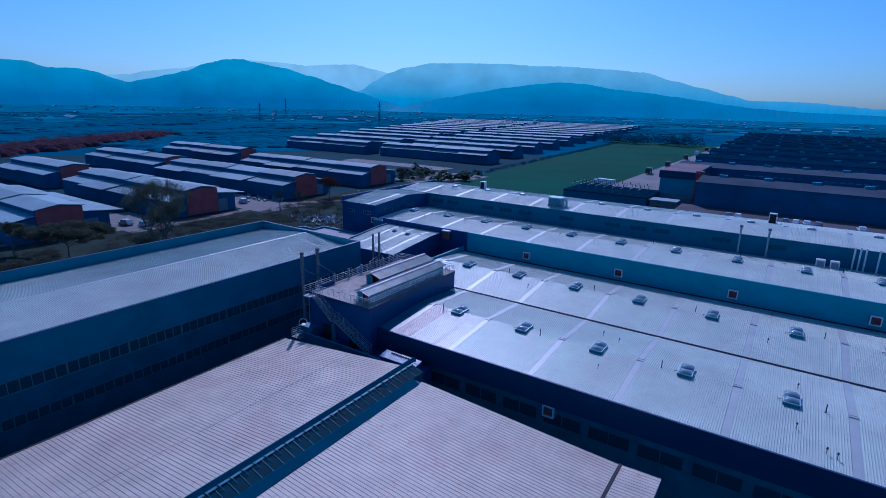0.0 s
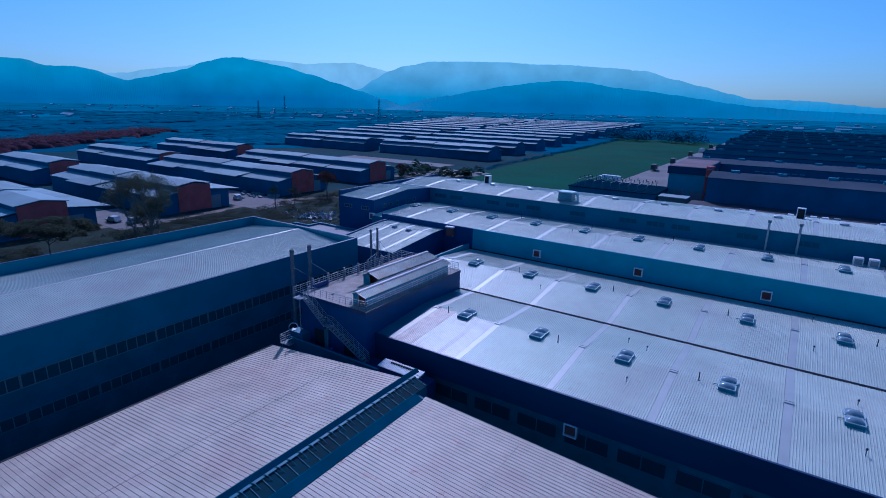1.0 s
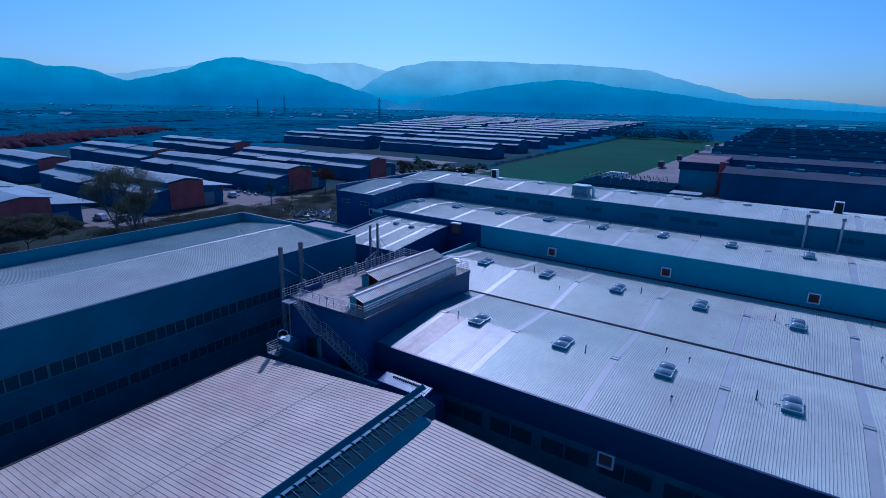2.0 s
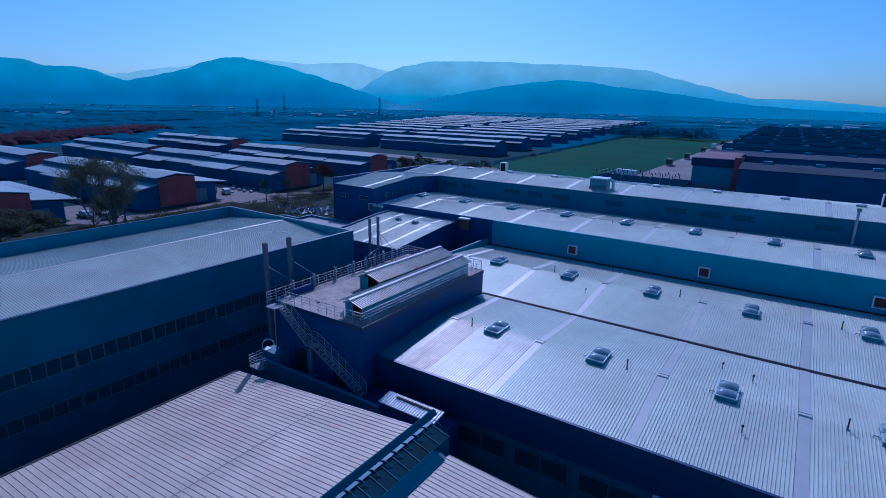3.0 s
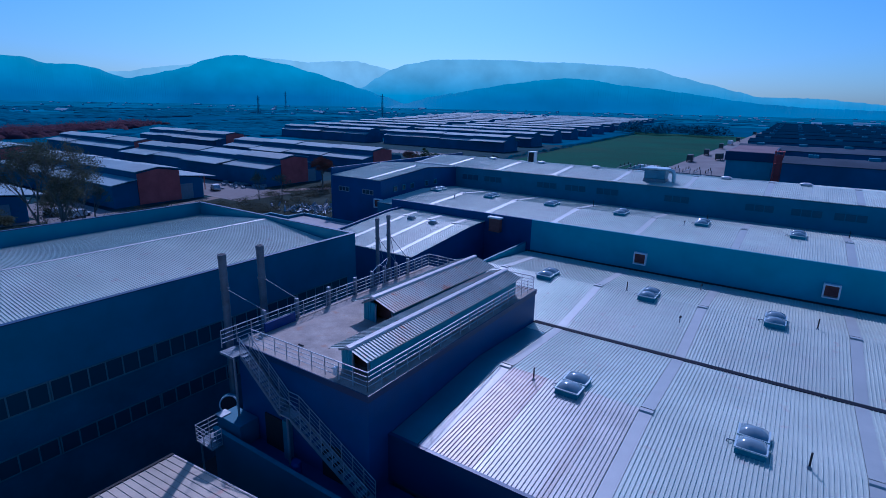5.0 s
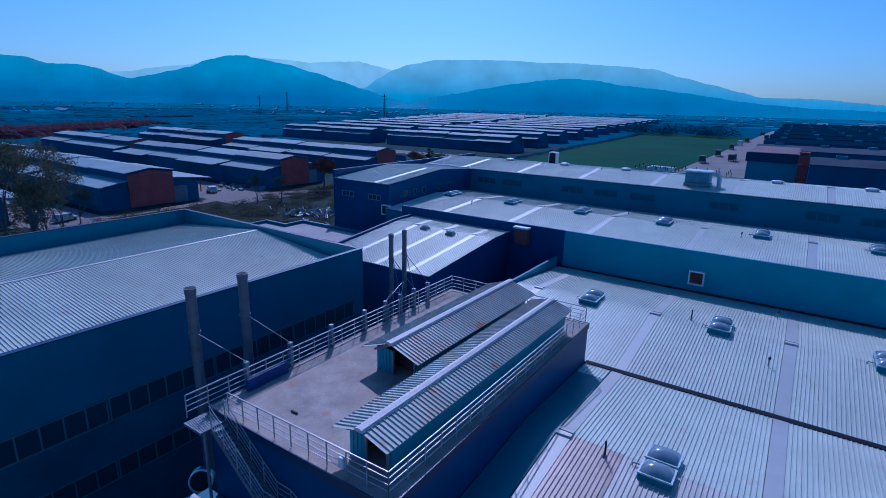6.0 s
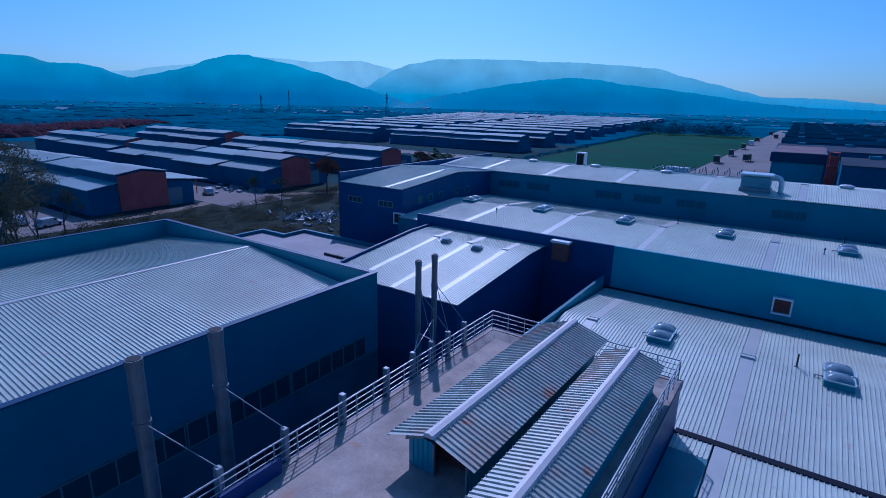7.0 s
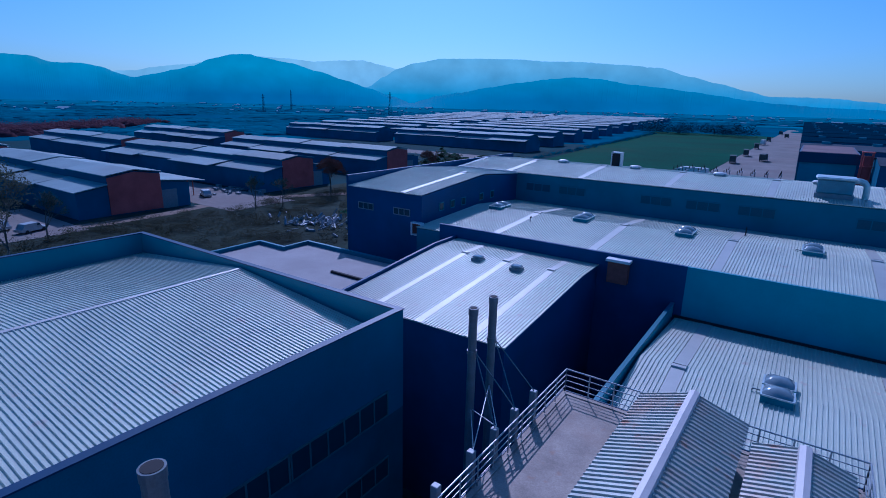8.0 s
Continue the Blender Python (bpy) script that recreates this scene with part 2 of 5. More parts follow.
def ribbed(bm, o, u, v, width, pitch, height, phase=0.0, rib=0.3):
    """A ribbed sheet: o a corner, u the unit way across the ribs, v the whole way along them."""
    o, u, v = Vector(o), Vector(u).normalized(), Vector(v)
    nrm = u.cross(v).normalized()
    if nrm.z < 0:
        nrm = -nrm
    pitch = width / max(1, round(width / pitch))
    prof = [(0.0, 0.0)]
    k = 0
    while True:
        s = k * pitch + phase
        k += 1
        if s + pitch > width + 1e-4:
            break
        w = pitch * rib
        prof += [(s + pitch - w - 0.001, 0), (s + pitch - w * 0.66, height), (s + pitch - w * 0.34, height), (s + pitch - 0.001, 0)]
    prof.append((width, 0.0))
    rows = []
    for end in (Vector((0, 0, 0)), v):
        rows.append([bm.verts.new(o + end + u * a + nrm * b) for a, b in prof])
    for i in range(len(prof) - 1):
        q = (rows[0][i], rows[0][i + 1], rows[1][i + 1], rows[1][i])
        bm.faces.new(q)
    # turned-down ends give the sheet its thickness
    for r in rows:
        lo = [bm.verts.new(p.co - nrm * (0.06 + (p.co - o - (v if r is rows[1] else Vector((0, 0, 0)))).dot(nrm))) for p in r]
        for i in range(len(prof) - 1):
            bm.faces.new((r[i], lo[i], lo[i + 1], r[i + 1]))


def finish(bm, name, mat):
    bmesh.ops.recalc_face_normals(bm, faces=bm.faces)
    me = bpy.data.meshes.new(name)
    bm.to_mesh(me)
    bm.free()
    me.materials.append(mat)
    return me


def part(name, bm, mat, parent, label=""):
    ob = new(name, finish(bm, name, mat))
    ob.parent = parent
    if parent is not None:
        ob.matrix_parent_inverse = parent.matrix_world.inverted()
    if label:
        ob["label"] = label
    return ob


def thing(name, at, label, category, group="", kind=""):
    e = new(name)
    e.location = at
    e.empty_display_size = 0.3
    e.matrix_world = Matrix.Translation(at)
    return tagged(e, label, category, group, kind)


def solid(name, bm, mat, label, category, group="", kind=""):
    return tagged(new(name, finish(bm, name, mat)), label, category, group, kind)


def bx(name, parent, mat, *dims, label="", bevel=0.0):
    bm = bmesh.new()
    box(bm, *dims, bevel)
    return part(name, bm, mat, parent, label)


# haze colours that the far slopes give off as emission
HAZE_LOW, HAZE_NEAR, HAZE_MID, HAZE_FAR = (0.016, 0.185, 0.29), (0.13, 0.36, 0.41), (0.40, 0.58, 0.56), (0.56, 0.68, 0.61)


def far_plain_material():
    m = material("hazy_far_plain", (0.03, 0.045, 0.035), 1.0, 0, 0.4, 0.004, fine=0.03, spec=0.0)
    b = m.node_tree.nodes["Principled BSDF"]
    # haze over the plain, painted in as a blue glow
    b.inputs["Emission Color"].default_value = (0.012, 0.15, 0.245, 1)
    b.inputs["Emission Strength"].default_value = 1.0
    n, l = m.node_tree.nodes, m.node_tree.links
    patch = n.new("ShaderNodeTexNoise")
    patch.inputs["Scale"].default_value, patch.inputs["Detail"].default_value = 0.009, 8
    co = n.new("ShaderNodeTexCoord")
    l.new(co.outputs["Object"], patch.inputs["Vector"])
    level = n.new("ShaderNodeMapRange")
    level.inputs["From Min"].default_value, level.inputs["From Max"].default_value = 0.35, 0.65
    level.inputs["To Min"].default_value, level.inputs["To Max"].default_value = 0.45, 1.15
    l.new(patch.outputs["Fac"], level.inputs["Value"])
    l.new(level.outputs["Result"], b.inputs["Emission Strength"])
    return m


M_FARPLAIN = far_plain_material()
# ---- ground ----
bm = bmesh.new()
bmesh.ops.create_grid(bm, x_segments=60, y_segments=60, size=4600)
solid("ground", bm, M_GROUND, "dark rough plain with scrub and bare soil", "ground", kind="structure")


def slab(name, mat, x0, x1, y0, y1, z, label, category):
    bm = bmesh.new()
    box(bm, x0, x1, y0, y1, -0.3, z)
    return solid(name, bm, mat, label, category, kind="structure")


slab("yard", M_ASPH, -62, 75, -60, 130, 0.06, "dark asphalt yard between the factory halls", "yard")
bm = bmesh.new()
FIELD = ((-132, 128), (-79.4, 128), (-79.4, 655), (-190, 655))
top_ring = [bm.verts.new((x, y, 0.05)) for x, y in FIELD]
low_ring = [bm.verts.new((x, y, -0.3)) for x, y in FIELD]
bm.faces.new(top_ring)
for i in range(4):
    bm.faces.new((top_ring[i], low_ring[i], low_ring[(i + 1) % 4], top_ring[(i + 1) % 4]))
solid("field", bm, M_FIELD, "flat green grass field beside the works road", "field", kind="structure")
slab("road", M_YARD, -79, -49.5, 235, 900, 0.07, "wide pale concrete works road with parked trucks", "road")

# ---- factory halls ----
BAY = 9.0


def slope(hall, x0, x1, y0, z0, y1, z1, strips, mat=M_ROOF, pitch=0.2, strip_w=0.7, strip_mat=M_STRIP):
    """One ribbed roof slope from (y0, z0) to (y1, z1), split into panels by translucent strips."""
    cuts = [s for s in strips if x0 + 0.3 < s < x1 - 0.3]
    edges = [x0] + [e for s in cuts for e in (s - strip_w / 2, s + strip_w / 2)] + [x1]
    v = (0, y1 - y0, z1 - z0)
    for a, b in zip(edges[0::2], edges[1::2]):
        if b - a < 0.2:
            continue
        bm = bmesh.new()
        ribbed(bm, (a, y0, z0), (1, 0, 0), v, b - a, pitch, 0.048, rib=0.36)
        part("roof_panel", bm, mat, hall)
    for s in cuts:
        bm = bmesh.new()
        prism(bm, [(y0, z0 - 0.05), (y0, z0 + 0.03), (y1, z1 + 0.03), (y1, z1 - 0.05)], s - strip_w / 2 + 0.01, s + strip_w / 2 - 0.01, "x")
        part("skylight_strip", bm, strip_mat, hall, "pale translucent roof strip")
        yt, zt = (y1, z1) if z1 > z0 else (y0, z0)
        if abs(y1 - y0) > 5:
            bm = bmesh.new()
            d = 0.22 if y0 < y1 and zt == z1 else -0.22
            prism(bm, [(yt - d * 1.6, zt), (yt - d * 1.3, zt + 0.09), (yt - d * 0.2, zt + 0.11), (yt - d * 0.2, zt)], s - strip_w / 2, s + strip_w / 2, "x")
            part("strip_lip", bm, M_STRIP, hall)


def deck(hall, ring, x0, x1, mat=M_NAVY, name="hall_body"):
    bm = bmesh.new()
    prism(bm, ring, x0, x1, "x")
    return part(name, bm, mat, hall)


def strips_at(first, n):
    return [first + BAY * i for i in range(n)]


# hall A, two gables side by side
XR = 66.0
A_PROF = [(46.3, 10.12), (55.0, 10.85), (63.5, 10.35), (72.2, 11.3), (81.3, 10.55)]
hall_a = thing("factory_hall", (10, 64, 0), "low factory hall with two ribbed grey gable roofs and translucent strips", "factory hall", "factory halls")
deck(hall_a, [(46.5, 0), (46.5, A_PROF[0][1] - 0.12)] + [(y, z - 0.12) for y, z in A_PROF[1:3]] + [(63.5, 0)], -42.3, XR, M_WALLA)
deck(hall_a, [(63.5, 0), (63.5, A_PROF[2][1] - 0.12)] + [(y, z - 0.12) for y, z in A_PROF[3:]] + [(81.3, 0)], -51.5, XR, M_WALLA)
SA = [-49.4, -40.25, -31.9, -22.2, -13.5, -4.4] + strips_at(4.6, 7)
# roof edge whose dark colour paints in the terrace block's shadow
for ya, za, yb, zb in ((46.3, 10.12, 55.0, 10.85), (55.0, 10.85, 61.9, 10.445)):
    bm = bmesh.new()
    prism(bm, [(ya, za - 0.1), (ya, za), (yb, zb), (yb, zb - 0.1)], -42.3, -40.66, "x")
    part("shaded_roof_edge", bm, M_SHADEROOF, hall_a, "roof edge coloured dark for the shadow of the terrace block")
slope(hall_a, -42.3, -40.66, 61.9, 10.445, 63.35, 10.36, [])
slope(hall_a, -40.66, -37.5, *A_PROF[0], *A_PROF[1], [-40.25], M_ROOF_STREAK)
# bay with the glare put into its sheet colour
slope(hall_a, -37.5, -32.26, *A_PROF[0], *A_PROF[1], [], M_ROOF_GLARE)
slope(hall_a, -32.26, XR, *A_PROF[0], *A_PROF[1], SA, M_ROOF)
slope(hall_a, -40.66, XR, *A_PROF[1], 63.35, 10.36, SA)
slope(hall_a, -51.4, XR, 63.65, 10.36, *A_PROF[3], SA)
slope(hall_a, -51.4, XR, *A_PROF[3], *A_PROF[4], SA)
bx("valley_gutter", hall_a, M_GUTTER, -42.3, XR, 63.3, 63.7, 10.28, 10.43, label="black valley gutter")
bx("end_gutter", hall_a, M_DARK, -51.5, XR, 81.05, 81.355, 10.45, 10.68, label="black end gutter")
bx("fascia", hall_a, M_BAND, -42.34, XR, 46.1, 46.32, 7.5, 10.16, label="dark blue fascia band")
bx("west_parapet", hall_a, M_TEAL, -51.76, -51.6, 63.6, 81.2, 0, 11.5, label="blue-grey parapet")
bx("parapet_cap", hall_a, M_TEALDARK, -51.8, -51.56, 63.6, 81.2, 11.5, 11.57)

# hall B
hall_b = thing("factory_hall", (0, 91, 0), "taller factory hall with blue-grey front wall and pale roof strips", "factory hall", "factory halls")
deck(hall_b, [(81.6, 0), (81.6, 13.3), (92.2, 13.9), (101, 13.2), (101, 0)], -73.9, XR, M_TEALDARK)
bx("front_wall", hall_b, M_TEAL, -51.1, XR, 81.36, 81.6, 9, 14.15)
bx("front_wall", hall_b, M_NAVY, -71.2, -51.1, 81.36, 81.6, 0, 14.15, label="navy clad front wall")
SB = [-66.9, -58.4, -49.7, -40.5, -31.3, -22.2] + strips_at(-13.1, 9)
slope(hall_b, -74.0, XR, 81.62, 13.42, 92.2, 14.02, SB)
slope(hall_b, -74.0, XR, 92.2, 14.02, 100.9, 13.32, SB)

# hall C and its front wing
hall_c = thing("factory_hall", (0, 109, 0), "tallest factory hall with dark blue walls and white roof strips", "factory hall", "factory halls")
deck(hall_c, [(101, 0), (101, 16.5), (109, 17.2), (117, 16.5), (117, 0)], -82.9, XR, M_TEALDARK)
SC = strips_at(-75.2, 16)
slope(hall_c, -82.0, XR, 100.9, 16.62, 109, 17.32, SC)
slope(hall_c, -82.0, XR, 109, 17.32, 117.1, 16.62, SC)
deck(hall_c, [(82.3, 0), (82.3, 16.1), (93, 17.0), (101, 16.4), (101, 0)], -83, -73.9, M_NAVY, "front_wing")
bx("eave_flashing", hall_c, M_WHITE, -82.0, -73.85, 100.72, 100.88, 16.5, 16.74, label="white eave flashing")
slope(hall_c, -83, -73.8, 82.2, 16.22, 93, 17.12, [-76.1], strip_w=0.6)
slope(hall_c, -83, -73.8, 93, 17.12, 102, 16.4, [])
bx("west_parapet", hall_c, M_NAVY, -83.3, -83.02, 82.3, 117.5, 0, 17.2)

# hall D, low link hall
hall_d = thing("link_hall", (-63.5, 74.5, 0), "small navy link hall with a ribbed roof and white strips", "factory hall", "factory halls")
deck(hall_d, [(67.3, 0), (67.3, 11.85), (78.2, 13.0), (81.3, 13.05), (81.3, 0)], -69.4, -57.1, M_NAVY)
slope(hall_d, -69.3, -57.0, 67.2, 11.98, 78.2, 13.12, [-66.4, -62.8, -59.25], strip_w=0.55)
slope(hall_d, -69.3, -57.0, 78.2, 13.12, 81.3, 13.17, [-66.4, -62.8, -59.25], strip_w=0.55)
bm = bmesh.new()
prism(bm, [(67.15, 0), (67.15, 12.2), (78.2, 13.34), (81.3, 13.4), (81.3, 0)], -69.6, -69.4, "x")
part("west_parapet", bm, M_NAVY, hall_d)

# building E, low flat roof behind the long hall
low_e = thing("low_annex", (-78, 72, 0), "low annex with flat pale roof and blue-grey parapet", "annex", "factory halls")
bx("annex_body", low_e, M_ANNEX, -88.4, -69.8, 63.4, 75.4, 0, 10.6)
bx("annex_body", low_e, M_ANNEX, -84.8, -72.0, 75.4, 78.3, 0, 10.6)
bx("parapet", low_e, M_TEALDARK, -88.7, -88.4, 63.4, 75.7, 0, 10.95)
bx("parapet", low_e, M_TEALDARK, -88.4, -84.8, 75.4, 75.7, 10.2, 10.95)
bx("parapet", low_e, M_TEALDARK, -85.1, -84.8, 75.7, 78.6, 0, 10.95)
bx("parapet", low_e, M_TEALDARK, -84.8, -71.7, 78.3, 78.6, 0, 10.95)
bx("parapet", low_e, M_TEALDARK, -72.0, -71.7, 75.4, 78.3, 0, 10.95)
bx("parapet", low_e, M_TEALDARK, -71.7, -69.8, 75.1, 75.4, 10.2, 10.95)
bx("roof_step", low_e, M_DARK, -76.5, -72.5, 73.4, 73.6, 10.6, 10.8)

# long hall L
hall_l = thing("long_hall", (-73, 10, 0), "long slate-clad hall with ribbed gable roof behind parapets", "factory hall", "factory halls")
LY0 = -45.0
bm = bmesh.new()
prism(bm, [(-60.9, 0), (-60.9, 13.0), (-73, 14.15), (-85, 13.0), (-85, 0)], LY0, 62.9, "y")
part("hall_body", bm, M_TEALDARK, hall_l)
for xa, xb in ((-60.85, -73.0), (-85.05, -73.0)):
    bm = bmesh.new()
    ribbed(bm, (xa, LY0, 13.1), (0, 1, 0), (xb - xa, 0, 1.17), 62.85 - LY0, 0.2, 0.055, rib=0.34)
    part("roof_panel", bm, M_ROOF, hall_l)
bm = bmesh.new()
prism(bm, [(-73.13, 14.25), (-73.12, 14.32), (-73.0, 14.35), (-72.88, 14.32), (-72.87, 14.25)], LY0, 62.85, "y")
part("ridge_cap", bm, M_RIDGE, hall_l, "pale ridge flashing")
bx("east_wall", hall_l, M_TEALDARK, -60.88, -60.6, LY0, 63.2, 9.3, 14.56)
# lower wall in a darker colour up to 9.3 m
bx("lower_wall", hall_l, M_WALLLOW, -60.88, -60.62, LY0, 63.2, 0, 9.3, label="lower wall, darker than the wall above")
for xa, xb, ya, yb in ((-60.92, -60.56, LY0, 63.24), (-85.34, -60.92, 62.9, 63.24), (-85.34, -85.01, LY0, 62.9)):
    bx("parapet_cap", hall_l, M_BAND, xa, xb, ya, yb, 14.56, 14.62)
# inner parapets use the copy darkened for shade
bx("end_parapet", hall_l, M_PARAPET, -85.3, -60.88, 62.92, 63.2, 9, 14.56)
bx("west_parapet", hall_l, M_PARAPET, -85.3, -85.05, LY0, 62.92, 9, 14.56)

# foreground halls F with ridge monitor
hall_f = thing("old_hall", (-33, 10, 0), "old hall with weathered ribbed roofs and a glazed ridge monitor", "factory hall", "factory halls")
FY0, FY1, MY1 = -45.0, 40.3, 42.5  # roof sheets end at FY1, the monitor at MY1
bm = bmesh.new()
prism(bm, [(-52.1, 0), (-52.1, 7.93), (-34.2, 9.84), (-34.0, 9.5), (-32.2, 9.15), (-31.35, 8.87), (-11.3, 7.98), (-8.0, 8.08), (-8.0, 0)], FY0, FY1 - 0.1, "y")
part("hall_body", bm, M_WALLA, hall_f)
for o, v in (((-52.3, FY0, 8.05), (18.25, 0, 1.95)), ((-11.25, FY0, 8.12), (-20.05, 0, 0.93)), ((-7.9, FY0, 8.26), (-3.05, 0, -0.1))):
    bm = bmesh.new()
    ribbed(bm, o, (0, 1, 0), v, FY1 - FY0, 0.36, 0.036, rib=0.22)
    part("roof_panel", bm, M_ROOF_OLD, hall_f)
# fascia and apron carry their shade in the dark colour
bm = bmesh.new()
prism(bm, [(-34.16, 9.95), (-34.1, 10.08), (-33.98, 10.1), (-33.68, 9.82), (-33.74, 9.76), (-34.02, 10.0)], FY0, MY1, "y")
part("monitor_fascia", bm, M_FASCIA, hall_f, "teal fascia sheet, coloured dark as in shade")
bm = bmesh.new()
prism(bm, [(-33.74, 9.8), (-32.06, 9.32), (-32.08, 9.24), (-33.8, 9.7)], FY0, MY1 - 0.9, "y")
part("monitor_glazing", bm, M_DULLPANE, hall_f)
bm = bmesh.new()
prism(bm, [(-32.14, 9.22), (-32.12, 9.38), (-32.02, 9.4), (-31.28, 9.1), (-31.2, 9.12), (-31.2, 9.04), (-31.3, 9.0)], FY0, FY1 - 0.6, "y")
part("monitor_apron", bm, M_FASCIA, hall_f, "teal apron sheet, coloured dark as in shade")
bm = bmesh.new()
prism(bm, [(-34.3, 0), (-34.12, 9.93), (-33.95, 9.56), (-32.1, 9.2), (-32.1, 0)], FY1 - 0.1, MY1 - 0.95, "y")
part("monitor_end", bm, M_WALLA, hall_f)

for x, z in ((-41.3, 9.225), (-21.6, 8.597)):
    bx("lap_joint", hall_f, M_LAP, x - 0.016, x + 0.016, FY0, FY1 - 0.02, z - 0.01, z + 0.032, label="dirty lap joint across the sheets")

# terrace block
terrace = thing("terrace_block", (-47, 54, 0), "navy plant-room block with a flat concrete roof terrace", "building")
TX0, TX1, TY0, TY1, TZ = -52.35, -42.35, 44.7, 63.45, 12.9
bx("block_body", terrace, M_NAVY, TX0, TX1, TY0, TY1, 0, TZ - 0.02)
bx("terrace_floor", terrace, M_CONC, TX0 + 0.2, TX1 - 0.2, TY0 + 0.2, TY1 - 0.2, TZ - 0.1, TZ + 0.02)
for d in ((TX0, TX0 + 0.2, TY0, TY1), (TX1 - 0.2, TX1, TY0, TY1), (TX0 + 0.2, TX1 - 0.2, TY0, TY0 + 0.2), (TX0 + 0.2, TX1 - 0.2, TY1 - 0.2, TY1)):
    bx("kerb", terrace, M_CONC, *d, TZ - 0.1, TZ + 0.06)
for d in ((TX0 - 0.06, TX0, TY0, TY1), (TX1, TX1 + 0.06, TY0, TY1), (TX0 - 0.06, TX1 + 0.06, TY0 - 0.06, TY0), (TX0 - 0.06, TX1 + 0.06, TY1, TY1 + 0.06)):
    bx("coping", terrace, M_BAND, *d, TZ - 0.28, TZ + 0.08, label="dark blue edge flashing")


def shed(at, turn, half, zr, xl, zl, xr_, zr_, wl, wr):
    """Gabled shed on the terrace, along y about its own middle; eaves, ridge and wall lines from there."""
    s = thing("plant_shed", (0, 0, 0), "ribbed-metal gabled shed with rust stains on the roof terrace", "shed", "sheds on the terrace")
    y0, y1 = -half, half
    for x, ze in ((wl, zl), (wr, zr_)):
        bm = bmesh.new()
        ribbed(bm, (x, y0 + 0.55, TZ), (0, 1, 0), (0, 0, ze - TZ - 0.02), y1 - y0 - 0.85, 0.3, 0.03)
        box(bm, x - 0.03, x + 0.03, y0 + 0.55, y1 - 0.3, TZ, ze - 0.05)
        part("side_wall", bm, M_TEAL, s, "blue-grey ribbed side wall")
    bm = bmesh.new()
    prism(bm, [(wl, TZ), (wl, zl - 0.02), (0, zr - 0.1), (wr, zr_ - 0.02), (wr, TZ)], y1 - 0.35, y1 - 0.3, "y")
    part("gable_wall", bm, M_TEAL, s)
    bm = bmesh.new()
    ribbed(bm, (wl, y0 + 0.5, TZ), (1, 0, 0), (0, 0, zl - TZ + 0.05), (wr - wl) * 0.42, 0.2, 0.03)
    box(bm, wl, wl + (wr - wl) * 0.42, y0 + 0.52, y0 + 0.58, TZ, zl + 0.05)
    part("front_panel", bm, M_TEAL, s, "blue-grey ribbed front sheet")
    bm = bmesh.new()
    prism(bm, [(wl, zl - 0.14), (wl, zl - 0.02), (0, zr - 0.08), (wr, zr_ - 0.02), (wr, zr_ - 0.14), (0, zr - 0.22)], y0 + 0.3, y0 + 0.38, "y")
    part("gable_frame", bm, M_STEELP, s)
    for x in (wl + (wr - wl) * 0.42, wr - 0.1):
        bx("gable_post", s, M_STEELP, x, x + 0.09, y0 + 0.42, y0 + 0.51, TZ, zr_ - 0.05)
    bm = bmesh.new()
    box(bm, wl + 0.15, wr - 0.15, y0 + 1.3, y1 - 0.5, TZ, zr_ - 0.25)
    part("plant_unit", bm, M_LOUVRE, s, "dark brown plant inside the open end")
    for xe, ze in ((xl, zl), (xr_, zr_)):
        bm = bmesh.new()
        ribbed(bm, (xe, y0, ze), (0, 1, 0), (-xe, 0, zr - ze), y1 - y0, 0.22, 0.05, rib=0.24)
        part("roof_sheet", bm, M_ROOF_RUST, s)
    bm = bmesh.new()
    prism(bm, [(-0.2, zr - 0.05), (-0.16, zr + 0.07), (0, zr + 0.12), (0.16, zr + 0.07), (0.2, zr - 0.05)], y0 - 0.03, y1 + 0.03, "y")
    part("ridge_cap", bm, M_RIDGE, s, "pale ridge flashing")
    s.matrix_world = pose(at[0], at[1], 0, 0, 0, turn)
    return s


shed((-47.63, 57.05), -1.2, 5.95, 14.75, -1.75, 14.1, 1.75, 14.2, -1.2, 1.25)
shed((-44.32, 53.75), -0.7, 8.25, 14.52, -1.35, 14.15, 1.3, 14.12, -0.95, 1.0)

